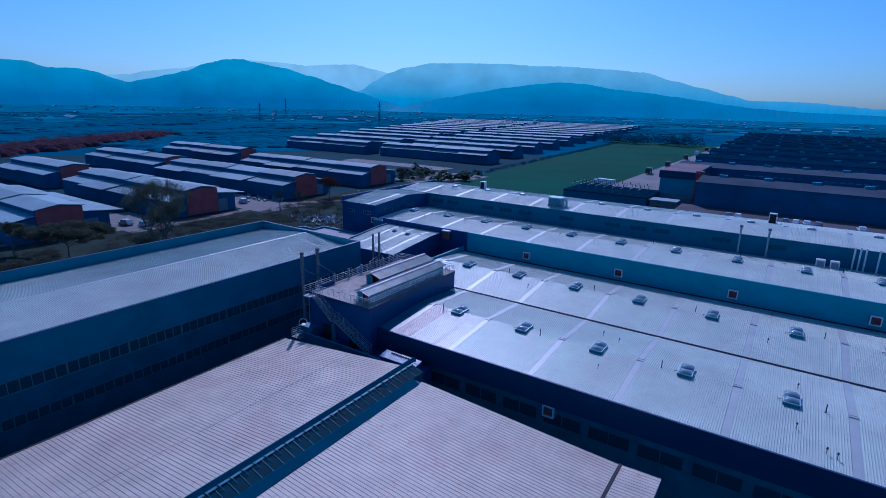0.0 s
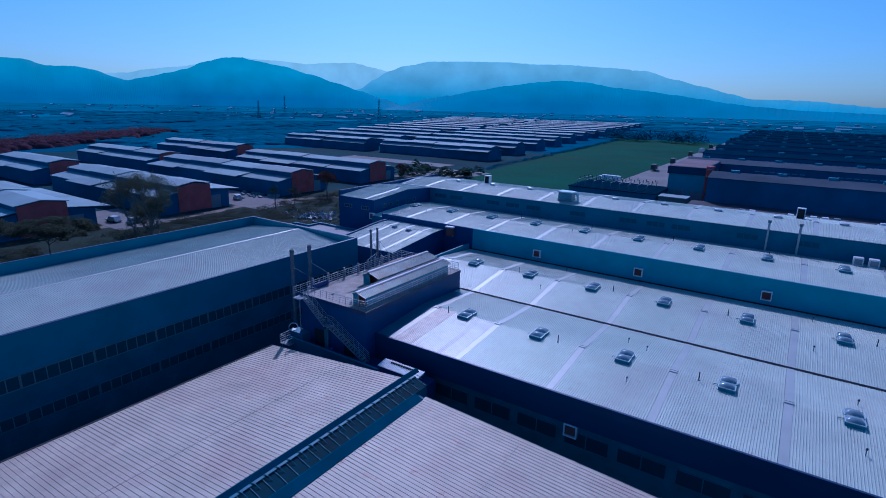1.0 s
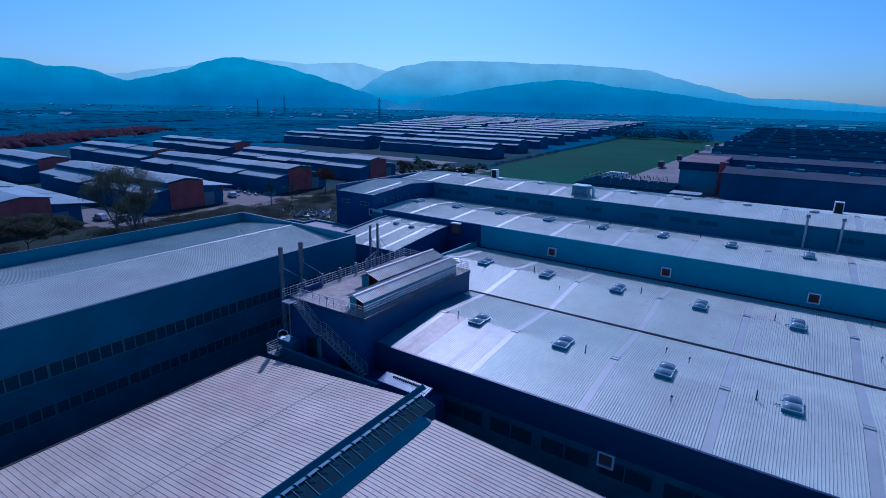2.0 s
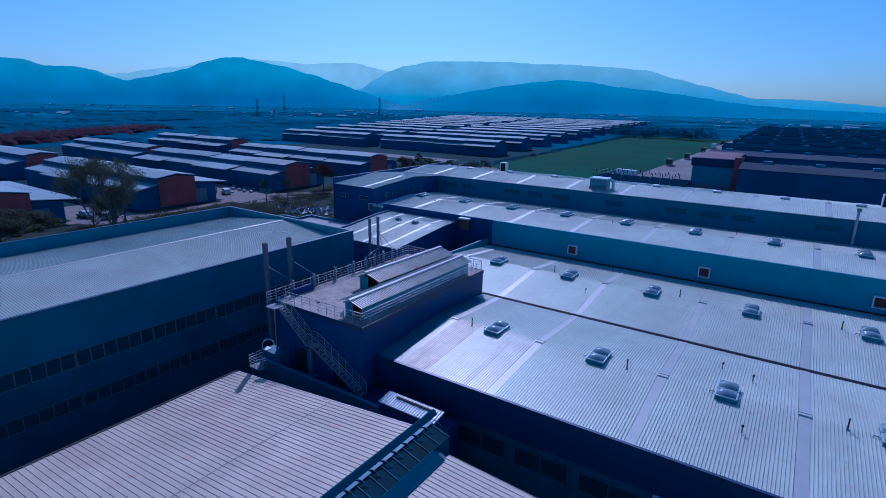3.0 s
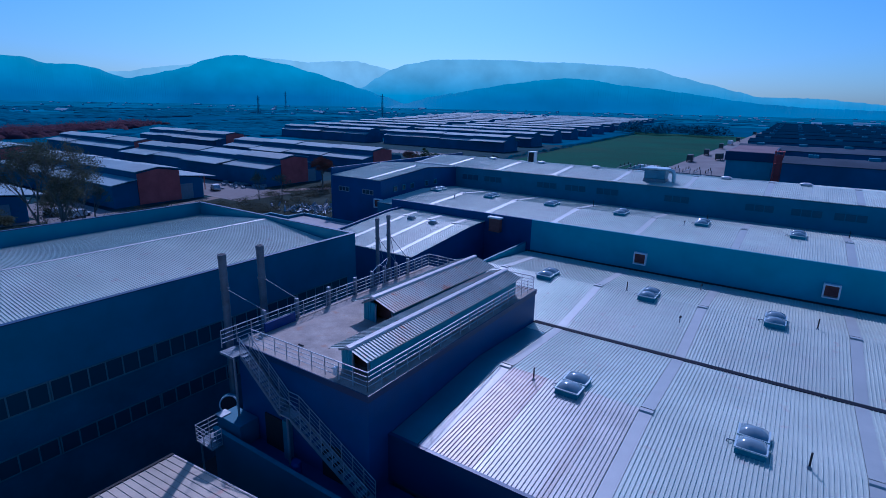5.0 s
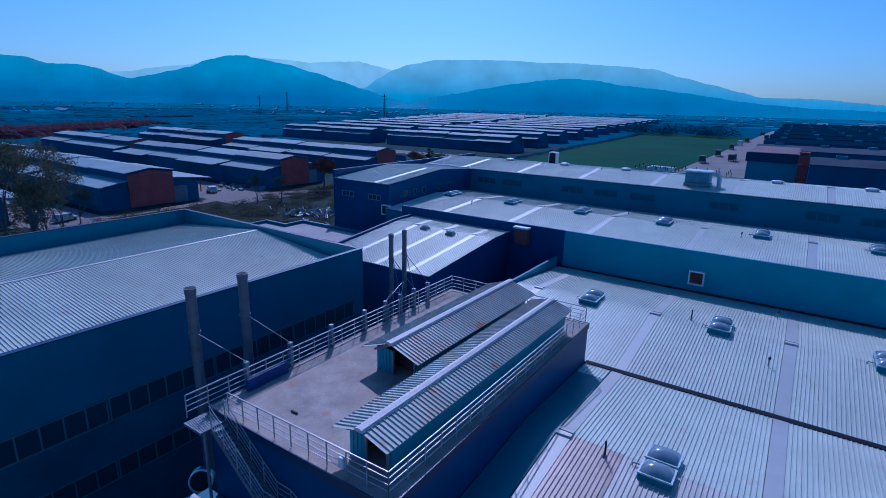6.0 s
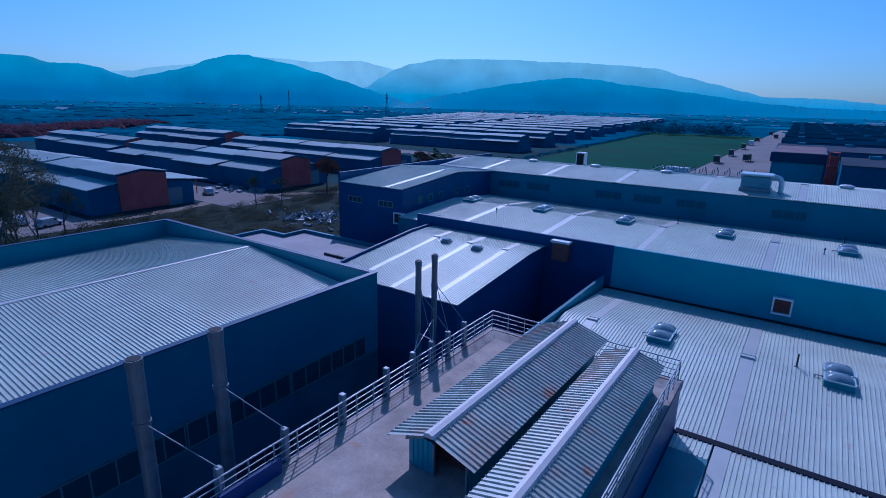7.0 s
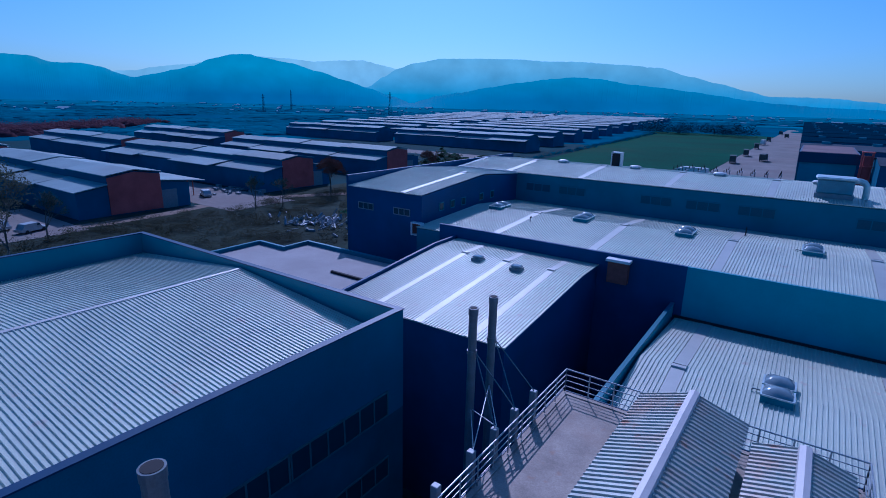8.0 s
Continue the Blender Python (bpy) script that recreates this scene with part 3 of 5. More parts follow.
def skylight(x, y, z):
    s = thing("roof_skylight", (x, y, z), "pair of clear acrylic domes on steel curbs straddling the ridge", "skylight", "roof skylights")
    for dy in (-0.62, 0.62):
        bm = bmesh.new()
        prism(bm, [(y + dy - 0.56, z - 0.25), (y + dy - 0.5, z + 0.2), (y + dy + 0.5, z + 0.2), (y + dy + 0.56, z - 0.25)], x - 0.66, x + 0.66, "x")
        part("curb", bm, M_CURB, s)
        bm = bmesh.new()
        for d in ((-0.7, 0.7, -0.54, -0.46), (-0.7, 0.7, 0.46, 0.54), (-0.7, -0.62, -0.46, 0.46), (0.62, 0.7, -0.46, 0.46)):
            box(bm, x + d[0], x + d[1], y + dy + d[2], y + dy + d[3], z + 0.2, z + 0.27)
        part("frame", bm, M_FRAME, s, "pale dome frame")
        bm = bmesh.new()
        rows = []
        for f, h in ((1.0, 0.24), (0.84, 0.37), (0.5, 0.52), (0.12, 0.57)):
            rows.append([bm.verts.new((x + sx * 0.64 * f, y + dy + sy * 0.48 * f, z + h)) for sx, sy in ((-1, -1), (0, -1.02), (1, -1), (1.02, 0), (1, 1), (0, 1.02), (-1, 1), (-1.02, 0))])
        for p, q in zip(rows, rows[1:]):
            for i in range(8):
                bm.faces.new((p[i], p[(i + 1) % 8], q[(i + 1) % 8], q[i]))
        bm.faces.new(rows[-1])
        d = part("dome", bm, M_DOME, s, "clear acrylic dome")
        for poly in d.data.polygons:
            poly.use_smooth = True
    bm = bmesh.new()
    tube(bm, (x - 0.64, y - 0.3, z + 0.05), (x - 1.05, y - 0.42, z + 0.1), 0.035, 6)
    tube(bm, (x - 1.05, y - 0.42, z + 0.1), (x - 1.05, y - 0.42, z - 0.05), 0.03, 6)
    part("opener_arm", bm, M_STEEL, s)
    return s


first = skylight(-36, 55.0, 10.85)
for k in range(1, 9):
    copy_thing(first, Matrix.Translation((-36 + 9 * k, 55.0, 10.85)))
for k in range(10):
    copy_thing(first, Matrix.Translation((-45 + 9 * k, 72.2, 11.3)))
for k in range(12):
    copy_thing(first, Matrix.Translation((-71.2 + 8.95 * k, 92.2, 14.02)))



# ---- terrace fittings ----
def railing(name, pts, label, post_gap=1.0, height=1.0, bars=4, z=None):
    """A rail of steel tube through the points: posts and straight bars, each a part."""
    r = thing(name, pts[0], label, "railing", "railings")
    for p, q in zip(pts, pts[1:]):
        p, q = Vector(p), Vector(q)
        n = max(1, round((q - p).length / post_gap))
        for i in range(n + 1):
            at = p.lerp(q, i / n)
            bm = bmesh.new()
            tube(bm, at, at + Vector((0, 0, height)), 0.028, 6)
            part("post", bm, M_STEEL, r)
        for k in range(bars):
            up = Vector((0, 0, height * (1 - k / bars)))
            bm = bmesh.new()
            tube(bm, p + up, q + up, 0.03 if k == 0 else 0.02, 6)
            part("bar", bm, M_STEEL, r)
    return r


RZ = TZ + 0.1
railing("railing", [(-51.1, 44.8, RZ), (-42.6, 44.95, RZ), (-42.5, 63.3, RZ), (-52.25, 63.35, RZ), (-52.25, 43.65, RZ)], "grey tubular steel railing round the roof terrace")

# landing and stair
stair = thing("outside_stair", (-47, 44, 6.6), "grey steel outside stair with tube handrails up to the terrace", "stair")
for k in range(13):
    bx("grating_bar", stair, M_STEELP, -52.3 + 0.095 * k, -52.24 + 0.095 * k, 43.57, 44.63, 12.75, 12.79)
for ya, yb in ((43.5, 43.56), (44.64, 44.69)):
    bx("landing_edge", stair, M_STEELP, -52.3, -51.1, ya, yb, 12.68, 12.8)
FL = [((-51.1, 12.78), (-48.0, 10.3)), ((-47.2, 10.3), (-41.9, 7.5))]
bm = bmesh.new()
box(bm, -48.05, -47.15, 43.95, 44.64, 10.2, 10.28)
part("landing", bm, M_STEEL, stair)
for (xa, za), (xb, zb) in FL:
    for y in (43.95, 44.58):
        bm = bmesh.new()
        prism(bm, [(xa, za - 0.22), (xa, za + 0.02), (xb, zb + 0.02), (xb, zb - 0.22)], y, y + 0.06, "y")
        part("stringer", bm, M_STEELP, stair)
    n = 14
    for i in range(n):
        f = (i + 0.5) / n
        x, z = xa + (xb - xa) * f, za + (zb - za) * f
        bm = bmesh.new()
        box(bm, x - 0.14, x + 0.14, 44.01, 44.58, z - 0.03, z)
        part("tread", bm, M_STEELP, stair)
for y in (43.98, 44.61):
    for (xa, za), (xb, zb) in FL + [((-48.0, 10.3), (-47.2, 10.3))]:
        n = max(1, round((xb - xa) / 0.75))
        for i in range(n + 1):
            f = i / n
            x, z = xa + (xb - xa) * f, za + (zb - za) * f
            bm = bmesh.new()
            tube(bm, (x, y, z), (x, y, z + 1.0), 0.025, 6)
            part("baluster", bm, M_STEEL, stair)
        for k in range(4):
            h = 1.0 - 0.25 * k
            bm = bmesh.new()
            tube(bm, (xa, y, za + h), (xb, y, zb + h), 0.026 if k == 0 else 0.018, 6)
            part("handrail" if k == 0 else "rail_bar", bm, M_STEEL, stair)
for x in (-51.9, -47.6):
    bm = bmesh.new()
    tube(bm, (x, 44.1, 7.2), (x, 44.1, 12.72 if x < -50 else 10.2), 0.07, 8)
    part("support_post", bm, M_STEELP, stair)

# low plinth below the stair, boundary wall and small canopy
plinth = thing("plinth", (-45, 43.8, 0), "dark low plinth between the old hall and the terrace block", "plinth")
bx("plinth_body", plinth, M_NAVY, -52.9, -34.2, 43.18, 46.1, 0, 7.2)
bx("upstand_wall", plinth, M_TEALDARK, -52.9, -39.4, 43.0, 43.18, 0, 8.0)
bx("upstand_cap", plinth, M_CURB, -52.9, -39.4, 42.96, 43.22, 8.0, 8.04)
for xa, xb in ((-50.2, -48.6), (-45.6, -44.2)):
    bx("door_recess", plinth, M_DARK, xa, xb, 44.6, 44.72, 7.2, 9.2)
bx("pillar", plinth, M_CURB, -48.3, -47.95, 44.3, 44.68, 7.2, 9.6)
cabin = thing("equipment_cabin", (-52.0, 44, 7.2), "dark slate equipment box at the foot of the flues", "equipment box")
bx("cabin_body", cabin, M_TEALDARK, -53.0, -50.9, 43.4, 44.66, 7.2, 8.6, bevel=0.03)
bx("cabin_lid", cabin, M_STEEL, -53.1, -52.5, 43.35, 44.0, 8.6, 8.66, label="pale lid")
barrel = thing("barrel", (-46.6, 44.2, 7.2), "blue plastic barrel under the outside stair", "barrel")
bm = bmesh.new()
for za, zb, ra, rb in ((7.2, 7.35, 0.26, 0.29), (7.35, 7.95, 0.29, 0.29), (7.95, 8.1, 0.29, 0.24)):
    tube(bm, (-46.6, 43.7, za), (-46.6, 43.7, zb), ra, 16, rb)
part("drum", bm, M_BLUE, barrel)
canopy = thing("canopy", (-37.0, 43.9, 7.2), "small ribbed white metal canopy over a dark box", "canopy")
bx("canopy_box", canopy, M_NAVY, -39.35, -34.6, 43.35, 44.5, 7.2, 8.3)
bm = bmesh.new()
ribbed(bm, (-39.55, 43.25, 8.34), (1, 0, 0), (0, 1.3, 0.26), 5.1, 0.22, 0.08, rib=0.5)
part("canopy_roof", bm, M_WHITE, canopy, "white ribbed sheet")
bx("slot", canopy, M_DARK, -38.5, -35.0, 44.1, 44.26, 8.5, 8.66)

# flues with guy rods down to concrete stubs on the terrace edge
STUBS = [46.7, 49.2, 51.96, 54.54, 56.37, 57.8, 59.19, 60.69]
for y in STUBS:
    bm = bmesh.new()
    box(bm, -52.58, -52.34, y - 0.11, y + 0.11, TZ - 0.6, TZ + 1.3, 0.02)
    solid("concrete_stub", bm, M_STEELP, "square grey stub post on the terrace edge", "post", "stub posts on the terrace edge")
bm = bmesh.new()
box(bm, -52.16, -52.02, 46.4, 48.7, TZ + 0.05, TZ + 0.62, 0.02)
solid("blue_sheet", bm, M_BLUE, "blue sheet hung on the terrace railing", "sheet")
bm = bmesh.new()
box(bm, -49.3, -48.9, 46.5, 46.58, TZ + 0.03, TZ + 0.09, 0.01)
solid("plank_offcut", bm, M_DARK, "short dark plank lying on the terrace floor", "plank")
bm = bmesh.new()
box(bm, -44.85, -44.6, 44.85, 45.05, TZ + 0.3, TZ + 0.75, 0.04)
solid("floodlight", bm, M_WHITE, "small white floodlight on the terrace railing", "lamp")


def chimney(x, y, zt, r, stubs, zc):
    c = thing("chimney", (x, y, 0), "tall grey steel flue with guy rods to the terrace", "chimney", "flues beside the terrace")
    bm = bmesh.new()
    tube(bm, (x, y, 0), (x, y, zt - 0.02), r, 20)
    part("flue", bm, M_FLUE, c)
    for za, zb, rr in ((zt - 0.25, zt, r + 0.02), (zc - 0.07, zc + 0.07, r + 0.03)):
        bm = bmesh.new()
        tube(bm, (x, y, za), (x, y, zb), rr, 20)
        part("collar", bm, M_FLUE, c)
    bm = bmesh.new()
    tube(bm, (x, y, zt), (x, y, zt + 0.012), r - 0.03, 20)
    part("mouth", bm, M_DARK, c)
    for sy in stubs:
        bm = bmesh.new()
        tube(bm, (x + r, y, zc), (-52.45, sy, TZ + 1.3), 0.022, 6)
        part("guy_rod", bm, M_FLUE, c)
    return c


chimney(-54.84, 45.8, 17.46, 0.24, [46.7], 15.3)
chimney(-54.84, 48.48, 17.46, 0.24, [49.2], 15.3)
chimney(-54.05, 58.85, 17.62, 0.15, [57.8, 59.19], 16.0)
chimney(-54.04, 60.2, 17.63, 0.15, [59.19, 60.69], 16.0)
for y in (56.37, 57.8):
    for dy in (0.0, 0.9):
        bm = bmesh.new()
        tube(bm, (-52.45, y + 0.1, TZ + 1.3), (-54.0, 58.85 + dy * 1.4, TZ + 0.9 + dy * 0.4), 0.018, 6)
        solid("strut", bm, M_STEEL, "thin grey steel strut beside the flues", "strut", "struts beside the flues")

# railed platform at the foot of the first flue, with a dish
fan = thing("fan_platform", (-52.6, 43.2, 7.1), "small grey railed steel platform beside the old hall", "platform")
bm = bmesh.new()
box(bm, -53.5, -52.0, 42.3, 43.9, 7.22, 7.3)
part("platform", bm, M_STEELP, fan)
for (xa, ya), (xb, yb) in (((-53.5, 42.3), (-52.0, 42.3)), ((-53.5, 42.3), (-53.5, 43.9)), ((-52.0, 42.3), (-52.0, 42.95))):
    for k in range(4):
        bm = bmesh.new()
        tube(bm, (xa, ya, 7.5 + 0.27 * k), (xb, yb, 7.5 + 0.27 * k), 0.025, 6)
        part("bar", bm, M_STEEL, fan)
    for f in (0, 0.5, 1):
        bm = bmesh.new()
        tube(bm, (xa + (xb - xa) * f, ya + (yb - ya) * f, 7.3), (xa + (xb - xa) * f, ya + (yb - ya) * f, 8.31), 0.025, 6)
        part("post", bm, M_STEEL, fan)
bm = bmesh.new()
tube(bm, (-53.4, 42.5, 0), (-53.4, 42.5, 7.22), 0.06, 8)
part("leg", bm, M_STEELP, fan)

fan_case = thing("fan_casing", (-54.7, 45.2, 7.2), "round dark fan casing with a pale rim at the flue foot", "fan")
axis = Vector((0.72, -0.62, 0.3)).normalized()
mid = Vector((-54.5, 45.15, 7.95))
bm = bmesh.new()
tube(bm, mid - axis * 0.22, mid + axis * 0.2, 0.58, 28, 0.5)
part("casing", bm, M_TEALDARK, fan_case)
bm = bmesh.new()
u = axis.orthogonal().normalized()
w = axis.cross(u)
for k in range(28):
    a, b = [mid + axis * 0.2 + (u * math.cos(q * 0.2244) + w * math.sin(q * 0.2244)) * 0.52 for q in (k, k + 1)]
    tube(bm, a, b, 0.045, 6)
part("rim", bm, M_WHITE, fan_case, "pale rolled rim")
bm = bmesh.new()
tube(bm, mid + axis * 0.2, mid + axis * 0.24, 0.46, 24)
part("inlet", bm, M_DARK, fan_case)
bx("foot", fan_case, M_STEELP, -54.9, -54.2, 44.9, 45.4, 0, 7.45)

# ---- roof fittings of the halls ----
def tall_vent(x, y, z, h=0.8):
    v = thing("vent_pole", (x, y, z), "thin black vent pole on the ridge", "vent pipe", "vent poles")
    bm = bmesh.new()
    tube(bm, (x, y, z - 0.1), (x, y, z + h), 0.045, 8)
    part("pole", bm, M_DARK, v)
    bm = bmesh.new()
    tube(bm, (x, y, z - 0.05), (x, y, z + 0.12), 0.14, 8, 0.06)
    part("flashing_cone", bm, M_STEELP, v)
    return v


def tee_vent(x, y, z):
    v = thing("vent_cowl", (x, y, z), "short grey vent pipe with a small cowl", "vent pipe", "vent cowls")
    bm = bmesh.new()
    tube(bm, (x, y, z - 0.1), (x, y, z + 0.42), 0.04, 8)
    part("pipe", bm, M_STEELP, v)
    bm = bmesh.new()
    tube(bm, (x, y, z + 0.42), (x + 0.03, y + 0.1, z + 0.54), 0.09, 8, 0.06)
    part("cowl", bm, M_DARK, v)
    return v


v0 = tall_vent(-38.2, 54.4, 10.82)
for x, y, z in ((-24.7, 54.5, 10.83), (-11.3, 54.6, 10.83), (2.6, 54.5, 10.83), (16, 54.5, 10.83), (-24.4, 72.5, 11.28), (2.75, 72.4, 11.28), (-37.9, 72.4, 11.28), (-11.0, 72.4, 11.28)):
    copy_thing(v0, Matrix.Translation((x, y, z)))
for x in (-49.2, -35.5, -22, -8.5, 5):
    copy_thing(v0, Matrix.Translation((x, 96.2, 13.7)))
t0_ = tee_vent(-16.7, 50.9, 10.5)
for x, y, z in ((-16.7, 58.3, 10.66), (-32.9, 68.6, 10.92), (-32.9, 78.0, 10.83), (-2.7, 77.5, 10.87), (-2.65, 68.2, 10.87), (0.45, 58.3, 10.66), (0.5, 50.6, 10.48), (2.6, 48.3, 10.29), (3.3, 48.0, 10.27), (-18.8, 59.3, 10.6), (-37.0, 90.4, 13.92), (-66.0, 88.5, 13.8)):
    copy_thing(t0_, Matrix.Translation((x, y, z)))


def wall_vent(x, y, z, w=1.22, depth=0.45):
    v = thing("wall_louvre", (x, y, z), "white-framed box louvre with brown slats on the wall", "louvre", "wall louvres")
    h = w / 2
    bm = bmesh.new()
    for d in ((-h, h, h - 0.12, h), (-h, h, -h, -h + 0.12), (-h, -h + 0.12, -h + 0.12, h - 0.12), (h - 0.12, h, -h + 0.12, h - 0.12)):
        box(bm, x + d[0], x + d[1], y - depth, y + 0.02, z + d[2], z + d[3])
    part("frame", bm, M_WHITE, v, "white frame")
    for k in range(7):
        zz = z - h + 0.2 + k * (w - 0.4) / 6.6
        bm = bmesh.new()
        prism(bm, [(y - depth + 0.08, zz), (y - depth + 0.1, zz), (y - 0.1, zz + 0.22), (y - 0.12, zz + 0.22)], x - h + 0.12, x + h - 0.12, "x")
        part("slat", bm, M_LOUVRE, v)
    bm = bmesh.new()
    box(bm, x - h + 0.1, x + h - 0.1, y - 0.08, y - 0.02, z - h + 0.1, z + h - 0.1)
    part("backing", bm, M_DARK, v)
    return v


w0 = wall_vent(-39.1, 81.36, 11.9)
for x, y, z in ((-23.5, 81.36, 11.9), (-7.7, 81.36, 11.9), (8.0, 81.36, 11.9), (23.7, 81.36, 11.9), (-74.2, 82.3, 13.1), (-19.85, 46.5, 6.85)):
    copy_thing(w0, Matrix.Translation((x, y, z)))


box_vent = thing("wall_box", (-56.3, 81, 12.6), "brown vent box with a white lid on the hall wall", "vent box")
bx("box_body", box_vent, M_LOUVRE, -56.2, -54.8, 80.75, 81.355, 12.2, 13.75, label="brown louvred box")
bx("lid", box_vent, M_WHITE, -56.35, -54.65, 80.6, 81.355, 13.75, 13.95, label="white lid", bevel=0.03)


M_SLATEFRAME = material("slate_window_frame", (0.13, 0.19, 0.21), 0.5, 0.1, 0.2, 2.0)


def window_band(parent, x, y, z, w, h, axis, out, n, frame_mat=M_CURB, glass=M_GLASSDARK):
    """A framed row of panes in a wall; out is the side that the wall faces (+1 or -1)."""
    bm = bmesh.new()
    t = 0.05 * out
    def put(u0, u1, v0, v1, d0, d1):
        if axis == "x":
            box(bm, x + u0, x + u1, *sorted((y + d0, y + d1)), z + v0, z + v1)
        else:
            box(bm, *sorted((x + d0, x + d1)), y + u0, y + u1, z + v0, z + v1)
    put(-w / 2, w / 2, h / 2 - 0.08, h / 2, 0, t * 1.6)
    put(-w / 2, w / 2, -h / 2, -h / 2 + 0.08, 0, t * 1.6)
    for i in range(n + 1):
        u = -w / 2 + (w - 0.08) * i / n
        put(u, u + 0.08, -h / 2 + 0.08, h / 2 - 0.08, 0, t * 1.6)
    fr = part("window", bm, frame_mat, parent, "steel window frame")
    for i in range(n):
        bm = bmesh.new()
        u = -w / 2 + (w - 0.08) * i / n + 0.08
        put(u, u + (w - 0.08) / n - 0.08, -h / 2 + 0.08, h / 2 - 0.08, 0, t)
        part("pane", bm, glass, fr)


for k in range(12):
    window_band(hall_a, -32.5 + 4.68 * k, 46.5, 6.02, 4.0, 1.45, "x", -1, 2, M_WALLA)
for x in (-71.1, -67.0, -58.0, -53.6, -49.0, -40.0, -30.7, -26.0, -21.9, -12, -4):
    window_band(hall_c, x, 101, 15.1, 3.1, 0.95, "x", -1, 3, M_TEALDARK, M_GLASSBLUE)
for y in (85.4, 87.3, 89.3, 92.8, 95.1):
    window_band(hall_c, -73.9, y, 14.75, 0.8, 0.8, "y", 1, 1)
for x in (-80.7, -76.2):
    window_band(hall_c, x, 82.3, 14.4, 2.0, 0.7, "x", -1, 3, M_STEELP)
for y0 in range(-40, 62, 6):
    for z, h in ((10.05, 1.35), (6.5, 1.2)):
        if y0 + 5.5 < 62.5:
            window_band(hall_l, -60.6, y0 + 3.0, z, 5.96, h, "y", 1, 6, M_SLATEFRAME)
window_band(hall_d, -66.5, 67.3, 8.0, 2.6, 0.8, "x", -1, 3, M_STEELP)

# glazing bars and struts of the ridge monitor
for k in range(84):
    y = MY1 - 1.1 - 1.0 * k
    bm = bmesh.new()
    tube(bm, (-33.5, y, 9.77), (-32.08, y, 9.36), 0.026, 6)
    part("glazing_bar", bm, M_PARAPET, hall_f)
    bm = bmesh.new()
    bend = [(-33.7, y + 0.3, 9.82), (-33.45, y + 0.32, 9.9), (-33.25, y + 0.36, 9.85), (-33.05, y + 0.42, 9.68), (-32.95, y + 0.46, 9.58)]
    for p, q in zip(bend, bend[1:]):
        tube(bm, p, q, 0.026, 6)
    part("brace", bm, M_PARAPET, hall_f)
    bm = bmesh.new()
    prism(bm, [(-33.7, 9.82), (-33.42, 9.83), (-33.42, 9.8), (-33.7, 9.79)], y - 0.62, y + 0.2, "y")
    part("vent_flap", bm, M_TEALDARK, hall_f)
bx("joint_gutter", hall_f, M_DARK, -11.22, -10.97, FY0, FY1 + 0.05, 8.0, 8.22)
bx("eave_trim", hall_f, M_DARK, -52.46, -52.3, FY0, FY1 + 0.05, 7.85, 8.11)
bm = bmesh.new()
prism(bm, [(-52.3, 7.9), (-52.3, 8.06), (-34.1, 10.0), (-34.1, 9.84)], FY1 + 0.01, FY1 + 0.07, "y")
part("verge_trim", bm, M_RIDGE, hall_f)

# link hall skylights
def single_dome(x, y, z):
    s = thing("roof_skylight", (x, y, z), "single square roof light on a dark curb", "skylight", "small roof lights")
    bm = bmesh.new()
    box(bm, x - 0.4, x + 0.4, y - 0.36, y + 0.36, z - 0.2, z + 0.22)
    part("curb", bm, M_STEELP, s)
    bm = bmesh.new()
    box(bm, x - 0.37, x + 0.37, y - 0.33, y + 0.33, z + 0.22, z + 0.38, 0.12)
    part("dome", bm, M_DOME, s)
    return s


sd = single_dome(-64.75, 77.2, 13.0)
copy_thing(sd, Matrix.Translation((-61.4, 76.9, 12.98)))


def ridge_dome(x, y, z):
    s = thing("ridge_ventilator", (x, y, z), "white rounded ridge ventilator", "ventilator", "ridge ventilators")
    bm = bmesh.new()
    bmesh.ops.create_uvsphere(bm, u_segments=16, v_segments=8, radius=1.0)
    bmesh.ops.transform(bm, matrix=Matrix.Translation((x, y, z)) @ Matrix.Diagonal((0.72, 0.42, 0.22, 1)), verts=bm.verts)
    part("hood", bm, M_WHITE, s)
    bm = bmesh.new()
    box(bm, x - 0.58, x + 0.58, y - 0.34, y + 0.34, z - 0.35, z + 0.05)
    part("curb", bm, M_STEEL, s)
    return s


rd = ridge_dome(-71.5, 109, 17.5)
for k in range(1, 14):
    copy_thing(rd, Matrix.Translation((-71.5 + 9 * k, 109, 17.5)))
duct = thing("roof_duct", (-65.8, 112.5, 16.9), "dark square roof duct with a white frame", "duct")
bx("duct_box", duct, M_DARK, -66.3, -65.3, 112.0, 113.0, 16.7, 18.6)
for d in ((-66.42, -66.3), (-65.3, -65.18)):
    bx("frame_post", duct, M_WHITE, *d, 111.95, 113.05, 16.7, 18.7)
bx("frame_cap", duct, M_WHITE, -66.42, -65.18, 111.95, 113.05, 18.7, 18.82)
duct = thing("roof_duct", (-5.4, 112.5, 16.9), "dark square roof duct with a white frame", "duct")
bx("duct_box", duct, M_DARK, -5.9, -4.9, 112.0, 113.0, 16.7, 18.6)
for d in ((-6.02, -5.9), (-4.9, -4.78)):
    bx("frame_post", duct, M_WHITE, *d, 111.95, 113.05, 16.7, 18.7)
bx("frame_cap", duct, M_WHITE, -6.02, -4.78, 111.95, 113.05, 18.7, 18.82)
M_CABINET = material("grey_blue_cabinet", (0.16, 0.28, 0.35), 0.5, 0.2, 0.25, 1.5)
unit = thing("rooftop_unit", (-43.4, 104, 16.9), "large pale rounded air unit on the ribbed hall roof", "air unit")
bx("cabinet", unit, M_CABINET, -44.8, -42.1, 102.7, 104.9, 17.2, 18.45, bevel=0.1)
